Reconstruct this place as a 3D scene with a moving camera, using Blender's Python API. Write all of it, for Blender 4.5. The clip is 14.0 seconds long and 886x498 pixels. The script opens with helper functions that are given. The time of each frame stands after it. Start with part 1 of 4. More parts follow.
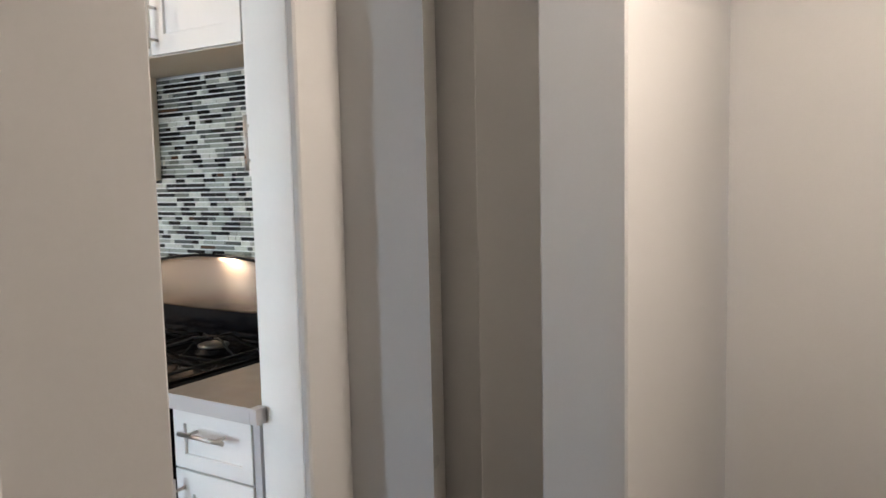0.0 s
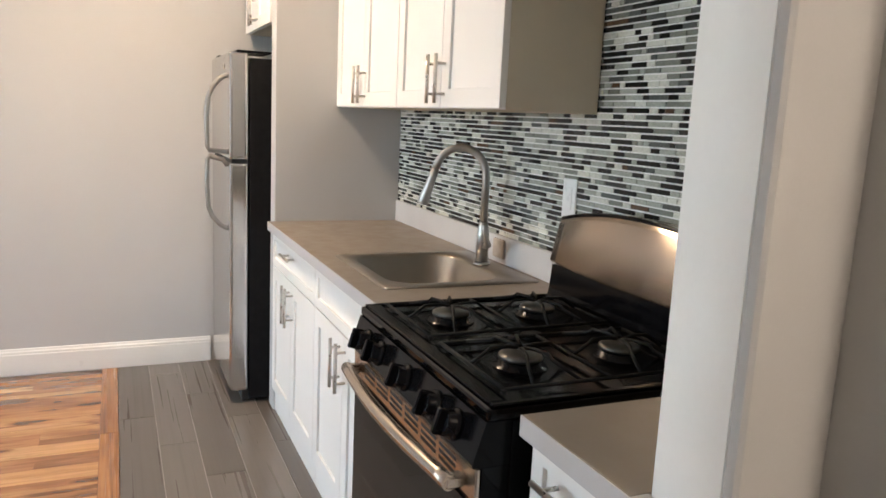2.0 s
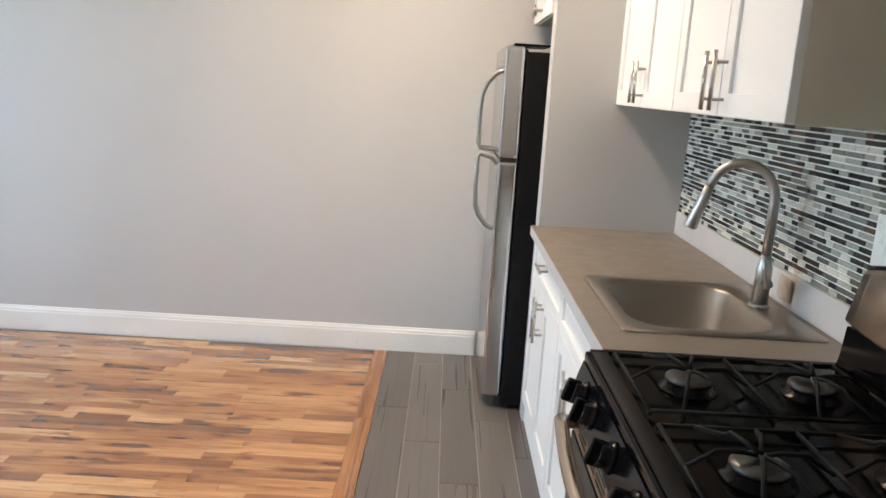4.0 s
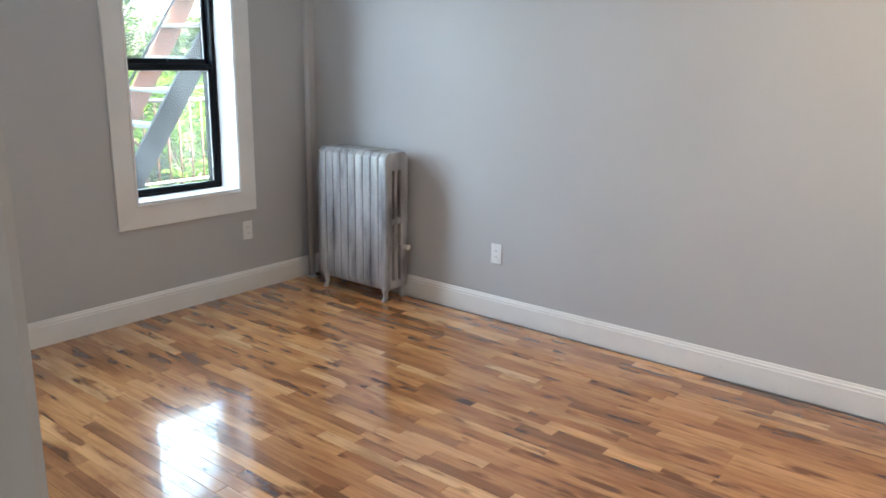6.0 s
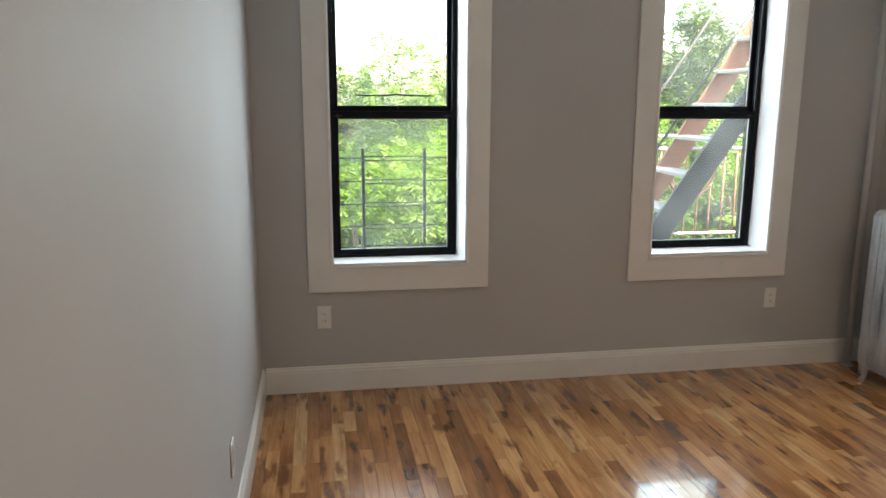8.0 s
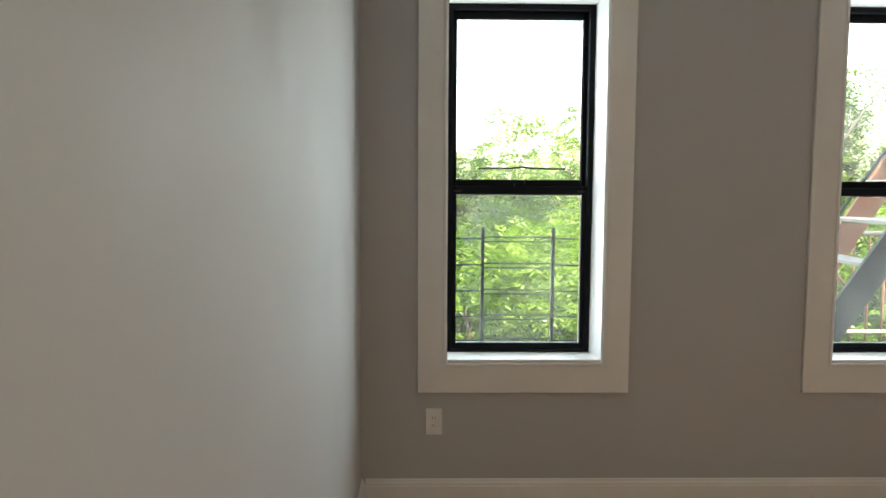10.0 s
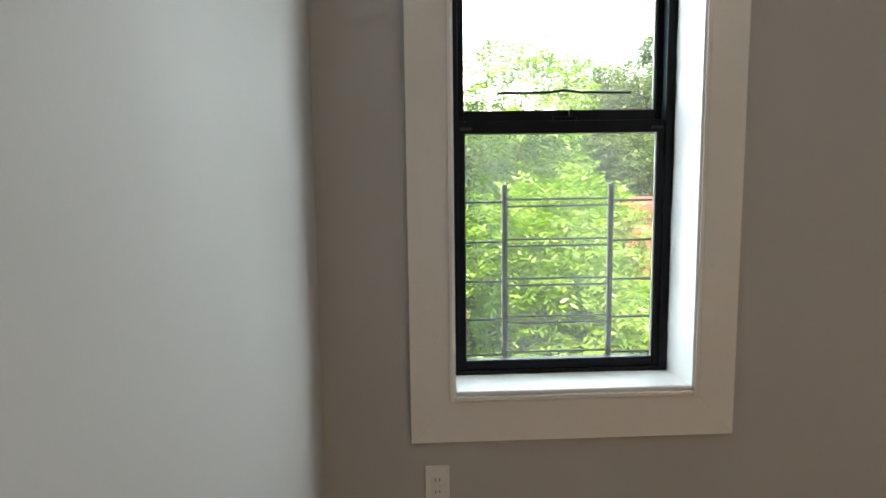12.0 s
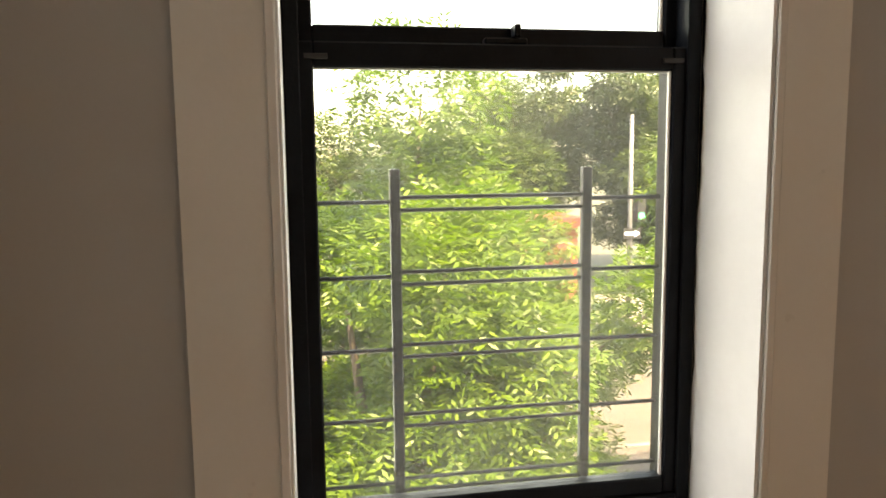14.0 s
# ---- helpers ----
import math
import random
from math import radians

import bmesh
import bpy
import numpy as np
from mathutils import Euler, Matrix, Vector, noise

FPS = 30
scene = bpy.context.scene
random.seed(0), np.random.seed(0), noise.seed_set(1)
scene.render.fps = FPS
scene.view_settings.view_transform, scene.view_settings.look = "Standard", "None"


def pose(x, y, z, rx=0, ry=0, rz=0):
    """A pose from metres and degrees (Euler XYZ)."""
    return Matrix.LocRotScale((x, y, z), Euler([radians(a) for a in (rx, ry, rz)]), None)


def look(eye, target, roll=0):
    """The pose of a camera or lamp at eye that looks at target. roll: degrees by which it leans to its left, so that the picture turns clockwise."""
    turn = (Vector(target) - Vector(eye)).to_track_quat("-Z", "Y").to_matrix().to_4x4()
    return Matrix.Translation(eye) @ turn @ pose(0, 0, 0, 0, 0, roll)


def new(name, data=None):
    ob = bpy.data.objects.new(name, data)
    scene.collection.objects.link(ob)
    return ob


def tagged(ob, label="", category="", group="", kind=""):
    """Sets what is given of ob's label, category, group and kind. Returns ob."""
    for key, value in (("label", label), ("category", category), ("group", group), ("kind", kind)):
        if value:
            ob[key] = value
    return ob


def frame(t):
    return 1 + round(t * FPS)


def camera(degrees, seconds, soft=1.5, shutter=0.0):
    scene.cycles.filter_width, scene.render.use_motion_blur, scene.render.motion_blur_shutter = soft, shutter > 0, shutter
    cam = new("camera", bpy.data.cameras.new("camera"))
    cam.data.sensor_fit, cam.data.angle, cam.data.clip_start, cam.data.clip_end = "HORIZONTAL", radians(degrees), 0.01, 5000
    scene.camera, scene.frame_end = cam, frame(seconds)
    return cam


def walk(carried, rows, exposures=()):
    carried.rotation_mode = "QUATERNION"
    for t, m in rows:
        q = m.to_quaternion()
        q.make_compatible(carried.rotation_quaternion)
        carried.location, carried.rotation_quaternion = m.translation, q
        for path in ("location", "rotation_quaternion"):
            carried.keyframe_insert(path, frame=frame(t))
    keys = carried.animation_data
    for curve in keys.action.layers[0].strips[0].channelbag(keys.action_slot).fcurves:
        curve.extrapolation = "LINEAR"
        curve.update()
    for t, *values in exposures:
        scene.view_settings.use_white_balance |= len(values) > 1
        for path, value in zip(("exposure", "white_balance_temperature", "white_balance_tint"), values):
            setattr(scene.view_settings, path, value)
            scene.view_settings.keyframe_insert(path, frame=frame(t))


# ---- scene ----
cam = camera(61.0, 14.0, soft=1.6, shutter=0.0)
PATH = [
    (0, (-4.763, 1.832, 1.42), (-3.724, 0.133, 1.236), -1.3),
    (0.2, (-4.723, 1.805, 1.393), (-3.593, 0.166, 1.205), -1.1),
    (0.5, (-4.663, 1.755, 1.403), (-3.422, 0.212, 1.119), -0.4),
    (0.7, (-4.611, 1.67, 1.394), (-3.281, 0.214, 1.061), -0.2),
    (1, (-4.543, 1.557, 1.39), (-3.088, 0.232, 1.031), 0.2),
    (1.2, (-4.509, 1.504, 1.397), (-2.986, 0.258, 1.038), 1.6),
    (1.5, (-4.443, 1.422, 1.396), (-2.804, 0.335, 1.036), 2.2),
    (1.8, (-4.325, 1.333, 1.393), (-2.58, 0.419, 1.047), 2.8),
    (2, (-4.273, 1.271, 1.407), (-2.469, 0.476, 1.067), 2.7),
    (2.2, (-4.22, 1.203, 1.424), (-2.359, 0.55, 1.093), 2.9),
    (4.3, (-3.961, 1.019, 1.497), (-2.014, 1.123, 1.051), 2.8),
    (4.5, (-3.897, 1.059, 1.508), (-1.958, 1.251, 1.055), 2.5),
    (4.8, (-3.85, 1.12, 1.447), (-1.932, 1.473, 1.007), 3.0),
    (5, (-3.835, 1.092, 1.428), (-1.964, 1.648, 0.99), 2.6),
    (5.5, (-3.65, 1.172, 1.496), (-1.945, 2.105, 1.024), 2.2),
    (6, (-3.579, 1.156, 1.501), (-2.056, 2.357, 1.015), 1.0),
    (6.5, (-3.374, 1.24, 1.505), (-2.135, 2.725, 0.995), 1.5),
    (7, (-3.267, 1.398, 1.528), (-2.34, 3.099, 1.03), 2.1),
    (7.5, (-3.191, 1.375, 1.547), (-2.641, 3.238, 1.07), 1.1),
    (8, (-3.153, 1.304, 1.515), (-2.83, 3.239, 1.126), 0.2),
    (8.5, (-3.161, 1.302, 1.523), (-2.918, 3.275, 1.3), -0.1),
    (9, (-3.167, 1.369, 1.503), (-3.07, 3.361, 1.352), 0.1),
    (9.2, (-3.168, 1.439, 1.493), (-3.129, 3.432, 1.335), 0.3),
    (11.3, (-3.188, 2.632, 1.416), (-3.132, 4.621, 1.214), 0.4),
    (11.5, (-3.211, 2.753, 1.403), (-3.089, 4.736, 1.17), -0.0),
    (12, (-3.218, 3.043, 1.398), (-3.121, 5.021, 1.114), -0.7),
    (12.5, (-3.225, 3.346, 1.401), (-3.132, 5.323, 1.111), 0.2),
    (13, (-3.225, 3.635, 1.358), (-3.039, 5.602, 1.047), 0.5),
    (13.5, (-3.182, 3.883, 1.329), (-2.871, 5.835, 1.02), -0.3),
    (14, (-3.06, 4.112, 1.282), (-2.702, 6.065, 1.04), -0.6),
]
EXPOSURES = [(0, 6.18, 6500, 14), (1.0, 6.25, 6800, 14), (2.2, 5.92, 6900, 15), (4.5, 5.92, 6400, 12), (5.5, 5.83, 6400, 13), (6.0, 5.52, 6300, 12), (6.5, 5.22, 6300, 11), (7.0, 5.04, 6300, 10), (8.0, 5.0, 7400, 14), (9.0, 4.78, 8000, 13), (11.5, 4.9, 7400, 10), (12.5, 4.9, 7900, 12), (13.5, 4.5, 8600, 15), (14, 4.52, 10400, 22)]
walk(cam, [(t, look(e, g, r)) for t, e, g, r in PATH], EXPOSURES)

# ---- world, sun, lamps ----
world = bpy.data.worlds.new("world")
scene.world = world
world.use_nodes = True
wt = world.node_tree
sky = wt.nodes.new("ShaderNodeTexSky")
sky.sky_type = "NISHITA"
sky.sun_disc = False
sky.sun_elevation = radians(58)
sky.sun_rotation = radians(150)
sky.dust_density, sky.air_density = 1.8, 1.0
wt.links.new(sky.outputs[0], wt.nodes["Background"].inputs[0])
wt.nodes["Background"].inputs[1].default_value = 0.115

sun = new("sun", bpy.data.lights.new("sun", "SUN"))
sun.data.energy, sun.data.angle, sun.data.color = 2.3, radians(0.6), (1.0, 0.95, 0.86)
sun.matrix_world = look((4.0, -6.9, 12.7), (0, 0, 0))

# the hall lamp is an unseen fill, added to brighten the hall walls
KITCHEN_LAMP, HALL_FILL = (-1.15, 1.34, 2.60), (-4.95, 0.38, 2.60)
for at, watts, tint in ((KITCHEN_LAMP, 0.26, (1.0, 0.68, 0.39)), (HALL_FILL, 0.175, (1.0, 0.88, 0.79))):
    lamp = new("ceiling_bulb", bpy.data.lights.new("ceiling_bulb", "AREA"))
    lamp.data.shape, lamp.data.size, lamp.data.energy, lamp.data.color = "DISK", 0.17, watts, tint
    lamp.matrix_world = look((at[0], at[1], at[2] - 0.02), (at[0], at[1], 0), 0)
# daylight of the open sky, in the two window openings
for x in (-2.742, -1.0165):
    lamp = new("window_daylight", bpy.data.lights.new("window_daylight", "AREA"))
    lamp.data.shape, lamp.data.size, lamp.data.size_y = "RECTANGLE", 0.50, 1.46
    lamp.data.energy, lamp.data.color = 0.98, (0.68, 0.85, 1.0)
    lamp.matrix_world = look((x - 0.01, 5.354, 1.475), (x - 0.01, 0.0, 1.475), 0)


# ---- materials ----
def nodes_of(name):
    m = bpy.data.materials.new(name)
    m.use_nodes = True
    t = m.node_tree
    return m, t, t.nodes["Principled BSDF"]


def add(t, kind, **values):
    n = t.nodes.new(kind)
    for key, value in values.items():
        n.inputs[key].default_value = value
    return n


def noise_of(t, scale, detail=4.0, stretch=(1, 1, 1), shift=None):
    geo = t.nodes.new("ShaderNodeNewGeometry")
    mp = t.nodes.new("ShaderNodeMapping")
    mp.inputs["Scale"].default_value = stretch
    t.links.new(geo.outputs["Position"], mp.inputs["Vector"])
    if shift is not None:
        t.links.new(shift, mp.inputs["Location"])
    n = add(t, "ShaderNodeTexNoise", Scale=scale, Detail=detail)
    t.links.new(mp.outputs[0], n.inputs["Vector"])
    return n.outputs["Fac"]


def ramp(t, fac, stops, constant=False):
    r = t.nodes.new("ShaderNodeValToRGB")
    if constant:
        r.color_ramp.interpolation = "CONSTANT"
    e = r.color_ramp.elements
    while len(e) < len(stops):
        e.new(0.5)
    for k, (p, c) in zip(e, stops):
        k.position, k.color = p, (*c, 1)
    t.links.new(fac, r.inputs[0])
    return r.outputs[0]


def mix(t, a, b, fac, mode="MULTIPLY"):
    m = t.nodes.new("ShaderNodeMix")
    m.data_type, m.blend_type = "RGBA", mode
    if hasattr(fac, "is_linked"):
        t.links.new(fac, m.inputs[0])
    else:
        m.inputs[0].default_value = fac
    t.links.new(a, m.inputs[6])
    t.links.new(b, m.inputs[7])
    return m.outputs[2]


def bump(t, b, fac, strength, distance):
    n = add(t, "ShaderNodeBump", Strength=strength, Distance=distance)
    t.links.new(fac, n.inputs["Height"])
    t.links.new(n.outputs[0], b.inputs["Normal"])


def plain(name, colour, rough, metal=0.0, vary=0.08, scale=6.0, fine=180.0, relief=0.0006, coat=0.0, stretch=(1, 1, 1), gleam=0.5):
    """A surface with blotches at a large scale, a grain at a fine one, and relief."""
    m, t, b = nodes_of(name)
    lo, hi = [max(0.0, c * (1 - vary)) for c in colour], [min(1.0, c * (1 + vary)) for c in colour]
    big = ramp(t, noise_of(t, scale, 3, stretch), [(0.3, lo), (0.7, hi)])
    grain = noise_of(t, fine, 3, stretch)
    tone = ramp(t, grain, [(0.3, (1 - vary / 2,) * 3), (0.7, (1, 1, 1))])
    t.links.new(mix(t, big, tone, 1.0), b.inputs["Base Color"])
    rr = ramp(t, noise_of(t, scale * 2, 4, stretch), [(0.3, (rough * 0.85,) * 3), (0.7, (min(1, rough * 1.15),) * 3)])
    t.links.new(rr, b.inputs["Roughness"])
    b.inputs["Metallic"].default_value = metal
    b.inputs["Coat Weight"].default_value = coat
    b.inputs["Specular IOR Level"].default_value = gleam
    if relief:
        bump(t, b, grain, 0.5, relief)
    return m


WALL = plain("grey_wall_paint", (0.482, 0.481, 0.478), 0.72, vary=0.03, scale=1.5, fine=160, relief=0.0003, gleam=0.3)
CEIL = plain("ceiling_paint", (0.74, 0.73, 0.71), 0.8, vary=0.03, scale=2)
TRIM = plain("white_trim_paint", (0.78, 0.77, 0.74), 0.32, vary=0.03, scale=5, fine=90, relief=0.0005)
REVEAL = plain("white_reveal_paint", (0.80, 0.80, 0.80), 0.35, vary=0.04, scale=9, fine=60, relief=0.001)
CABINET = plain("white_cabinet_paint", (0.80, 0.785, 0.755), 0.38, vary=0.02, scale=4, fine=120, relief=0.0002)
CARCASE = plain("cabinet_side_laminate", (0.66, 0.60, 0.48), 0.5, vary=0.04, scale=5)
BLACK_FRAME = plain("black_window_paint", (0.006, 0.008, 0.011), 0.38, vary=0.3, scale=20, fine=120, relief=0.001, gleam=0.12)
COUNTER = plain("grey_laminate_top", (0.225, 0.192, 0.16), 0.42, vary=0.05, scale=9, fine=420, relief=0.0001)
SPLASH = plain("grey_splash_strip", (0.47, 0.46, 0.46), 0.4, vary=0.04, scale=9, fine=300)
STEEL = plain("brushed_steel", (0.50, 0.43, 0.365), 0.24, metal=1.0, vary=0.04, scale=4, fine=700, relief=0.0001, stretch=(0.03, 1, 1))
STEEL_V = plain("brushed_steel_door", (0.60, 0.59, 0.575), 0.17, metal=1.0, vary=0.05, scale=4, fine=260, relief=0.0001, stretch=(0.05, 1, 1))
STEEL_GUARD = plain("brushed_steel_guard", (0.50, 0.425, 0.36), 0.25, metal=1.0, vary=0.04, scale=4, fine=700, relief=0, stretch=(0.03, 1, 1))
# the brushing runs sideways, so that a lamp's gleam is drawn out up and down
brushed = STEEL_GUARD.node_tree.nodes
along = brushed.new("ShaderNodeCombineXYZ")
along.inputs[2].default_value = 1.0
STEEL_GUARD.node_tree.links.new(along.outputs[0], brushed["Principled BSDF"].inputs["Tangent"])
brushed["Principled BSDF"].inputs["Anisotropic"].default_value = 1.0
BASIN = plain("satin_steel_basin", (0.36, 0.325, 0.285), 0.36, metal=1.0, vary=0.08, scale=6, fine=260, relief=0.0001)
NICKEL = plain("satin_nickel", (0.58, 0.55, 0.51), 0.30, metal=1.0, vary=0.05, scale=30, relief=0)
BURNER = plain("dark_burner_metal", (0.12, 0.117, 0.112), 0.34, metal=0.9, vary=0.15, scale=30, relief=0)
HANDLE = plain("dull_silver_handle", (0.30, 0.30, 0.29), 0.42, metal=0.8, vary=0.06, scale=30, relief=0)
CHROME = plain("brushed_chrome", (0.46, 0.46, 0.45), 0.35, metal=1.0, vary=0.04, scale=30, relief=0)
ENAMEL = plain("black_enamel", (0.0025, 0.0025, 0.003), 0.14, vary=0.1, scale=12, fine=250, relief=0, gleam=0.13)
CAST = plain("black_cast_iron", (0.009, 0.009, 0.009), 0.5, vary=0.3, scale=40, fine=300, relief=0.0008, gleam=0.12)
KNOB = plain("black_knob_plastic", (0.005, 0.005, 0.006), 0.22, vary=0.2, scale=40, relief=0, gleam=0.15)
FRIDGE_SIDE = plain("black_fridge_side", (0.010, 0.010, 0.011), 0.45, vary=0.2, scale=30, fine=400, relief=0.0006, gleam=0.1)
OVEN_GLASS = plain("dark_oven_glass", (0.012, 0.011, 0.010), 0.06, vary=0.2, scale=5, relief=0, gleam=0.22)
PLATE = plain("white_plastic_plate", (0.80, 0.80, 0.78), 0.3, vary=0.02, scale=20, relief=0)
DARK = plain("dark_slot", (0.02, 0.02, 0.02), 0.6, vary=0.2, relief=0)
GROUT = plain("white_grout", (0.79, 0.78, 0.74), 0.85, vary=0.08, scale=20, fine=300)
FLOOR_GROUT = plain("pale_floor_grout", (0.42, 0.40, 0.37), 0.85, vary=0.1, scale=12, fine=200)
SUBFLOOR = plain("dark_subfloor", (0.07, 0.035, 0.015), 0.8, vary=0.2)
VALVE = plain("white_valve_cap", (0.75, 0.74, 0.70), 0.4, vary=0.05, relief=0)
STAIN = plain("pale_wood_block", (0.42, 0.35, 0.29), 0.6, vary=0.15, scale=40)
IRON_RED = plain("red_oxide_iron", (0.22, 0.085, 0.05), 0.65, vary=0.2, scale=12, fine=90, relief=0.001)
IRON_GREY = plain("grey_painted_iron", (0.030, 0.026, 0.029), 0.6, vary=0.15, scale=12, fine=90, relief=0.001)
# lit copy of the iron: sunlight on treads and rails is in its colour
IRON_SUNLIT = plain("sunlit_pale_iron", (0.30, 0.28, 0.26), 0.6, vary=0.15, scale=12, fine=90, relief=0.001)
ASPHALT = plain("worn_pale_asphalt", (0.095, 0.078, 0.062), 0.85, vary=0.15, scale=0.7, fine=30, relief=0.004)
CONCRETE = plain("pavement_concrete", (0.19, 0.165, 0.14), 0.85, vary=0.12, scale=0.8, fine=25, relief=0.003)
GROUND = plain("bare_ground", (0.09, 0.09, 0.06), 0.9, vary=0.25, scale=0.3, fine=8)
BRICK = plain("red_brick", (0.20, 0.035, 0.026), 0.85, vary=0.2, scale=1.2, fine=16, relief=0.003)
DARK_PANE = plain("dark_far_glass", (0.05, 0.06, 0.07), 0.1, vary=0.2, relief=0)
GALV = plain("galvanised_pole", (0.15, 0.15, 0.145), 0.55, metal=0.1, vary=0.1, scale=8)
BARK = plain("tree_bark", (0.13, 0.09, 0.06), 0.9, vary=0.35, scale=8, fine=40, relief=0.01)
SIGN_WHITE = plain("white_sign_face", (0.75, 0.75, 0.74), 0.5, vary=0.03)
SIGN_BLACK = plain("black_sign_face", (0.02, 0.02, 0.02), 0.5, vary=0.1)


def wood(name, island, ramp_stops, grain_axis, rough, coat, figure=1.0):
    m, t, b = nodes_of(name)
    if island:
        pick = t.nodes.new("ShaderNodeNewGeometry").outputs["Random Per Island"]
    else:
        pick = t.nodes.new("ShaderNodeObjectInfo").outputs["Random"]
    far = t.nodes.new("ShaderNodeMath")
    far.operation = "MULTIPLY"
    far.inputs[1].default_value = 37.0
    t.links.new(pick, far.inputs[0])
    base = ramp(t, pick, ramp_stops)
    stretch = (1, 0.06, 1) if grain_axis == "y" else (0.06, 1, 1)
    g1 = noise_of(t, 70, 6, stretch, far.outputs[0])
    g2 = noise_of(t, 14, 4, (stretch[0] * 1.0, stretch[1] * 4, 1), far.outputs[0])
    c = mix(t, base, ramp(t, g1, [(0.34, (0.55, 0.45, 0.38)), (0.60, (1.08, 1.07, 1.06))]), 0.5 * figure)
    c = mix(t, c, ramp(t, g2, [(0.34, (0.26, 0.16, 0.10)), (0.44, (1.0, 1.0, 1.0))]), 0.85 * figure)
    g3 = noise_of(t, 6, 5, (stretch[0] * 1.0, stretch[1] * 5, 1), far.outputs[0])
    c = mix(t, c, ramp(t, g3, [(0.38, (0.50, 0.38, 0.30)), (0.52, (1.0, 1.0, 1.0)), (0.70, (1.10, 1.12, 1.15))]), 0.7 * figure)
    t.links.new(c, b.inputs["Base Color"])
    t.links.new(ramp(t, g2, [(0.3, (rough * 1.2,) * 3), (0.7, (rough * 0.85,) * 3)]), b.inputs["Roughness"])
    b.inputs["Coat Weight"].default_value, b.inputs["Coat Roughness"].default_value = coat, 0.05
    bump(t, b, noise_of(t, 9, 2, (1, 0.35, 1) if grain_axis == "y" else (0.35, 1, 1), far.outputs[0]), 0.25, 0.0025)
    return m


OAK_STOPS = [(0.0, (0.23, 0.098, 0.038)), (0.06, (0.33, 0.145, 0.053)), (0.30, (0.465, 0.212, 0.077)), (0.68, (0.56, 0.275, 0.105)), (0.92, (0.63, 0.34, 0.142)), (1.0, (0.66, 0.395, 0.185))]
OAK = wood("oak_strip", False, OAK_STOPS, "y", 0.20, 0.75)
OAK_JOINED = wood("oak_strip_joined", True, OAK_STOPS, "y", 0.20, 0.75)
OAK_BORDER = wood("oak_border", False, [(0.0, (0.36, 0.155, 0.055)), (1.0, (0.42, 0.19, 0.072))], "x", 0.26, 0.4)
GREY_STOPS = [(0.0, (0.100, 0.084, 0.073)), (0.5, (0.130, 0.112, 0.099)), (1.0, (0.168, 0.147, 0.131))]
GREY_PLANK = wood("grey_wood_tile", False, GREY_STOPS, "x", 0.30, 0.25, 0.12)


def mosaic(name, island):
    m, t, b = nodes_of(name)
    if island:
        pick = t.nodes.new("ShaderNodeNewGeometry").outputs["Random Per Island"]
    else:
        pick = t.nodes.new("ShaderNodeObjectInfo").outputs["Random"]
    c = ramp(t, pick, [(0.0, (0.010, 0.010, 0.009)), (0.22, (0.032, 0.031, 0.027)), (0.36, (0.10, 0.108, 0.098)), (0.48, (0.205, 0.212, 0.178)),
                       (0.62, (0.38, 0.388, 0.335)), (0.80, (0.63, 0.625, 0.55)), (0.98, (0.10, 0.06, 0.035))], True)
    c = mix(t, c, ramp(t, noise_of(t, 130, 3), [(0.3, (0.82, 0.82, 0.82)), (0.7, (1.1, 1.1, 1.1))]), 1.0)
    t.links.new(c, b.inputs["Base Color"])
    b.inputs["Roughness"].default_value = 0.18
    b.inputs["Specular IOR Level"].default_value = 0.3
    bump(t, b, noise_of(t, 60, 2), 0.15, 0.001)
    return m


MOSAIC, MOSAIC_JOINED = mosaic("glass_mosaic", False), mosaic("glass_mosaic_joined", True)


def silver_paint():
    m, t, b = nodes_of("worn_silver_radiator_paint")
    patch = noise_of(t, 12, 4, (1, 1, 0.22))
    c = ramp(t, patch, [(0.30, (0.20, 0.20, 0.21)), (0.45, (0.36, 0.36, 0.365)), (0.66, (0.52, 0.515, 0.51))])
    t.links.new(mix(t, c, ramp(t, noise_of(t, 60, 4), [(0.35, (0.80, 0.79, 0.78)), (0.6, (1, 1, 1))]), 0.4), b.inputs["Base Color"])
    b.inputs["Metallic"].default_value, b.inputs["Roughness"].default_value = 0.35, 0.42
    bump(t, b, noise_of(t, 45, 4), 0.3, 0.0012)
    return m


SILVER = silver_paint()


def leaf_paint(name, stops):
    m, t, b = nodes_of(name)
    out = t.nodes["Material Output"]
    pick = t.nodes.new("ShaderNodeNewGeometry").outputs["Random Per Island"]
    c = ramp(t, pick, stops)
    t.links.new(c, b.inputs["Base Color"])
    b.inputs["Roughness"].default_value = 0.45
    tr = t.nodes.new("ShaderNodeBsdfTranslucent")
    t.links.new(mix(t, c, ramp(t, pick, [(0, (0.95, 1.1, 0.5)), (1, (1.05, 1.2, 0.55))]), 1.0), tr.inputs[0])
    mx = add(t, "ShaderNodeMixShader", Fac=0.45)
    t.links.new(b.outputs[0], mx.inputs[1])
    t.links.new(tr.outputs[0], mx.inputs[2])
    t.links.new(mx.outputs[0], out.inputs[0])
    return m


LEAF = leaf_paint("ash_leaves", [(0.0, (0.055, 0.115, 0.005)), (0.5, (0.092, 0.170, 0.008)), (1.0, (0.14, 0.22, 0.013))])
LEAF_DARK = leaf_paint("dull_leaves", [(0.0, (0.04, 0.07, 0.014)), (0.5, (0.06, 0.10, 0.022)), (1.0, (0.10, 0.135, 0.04))])


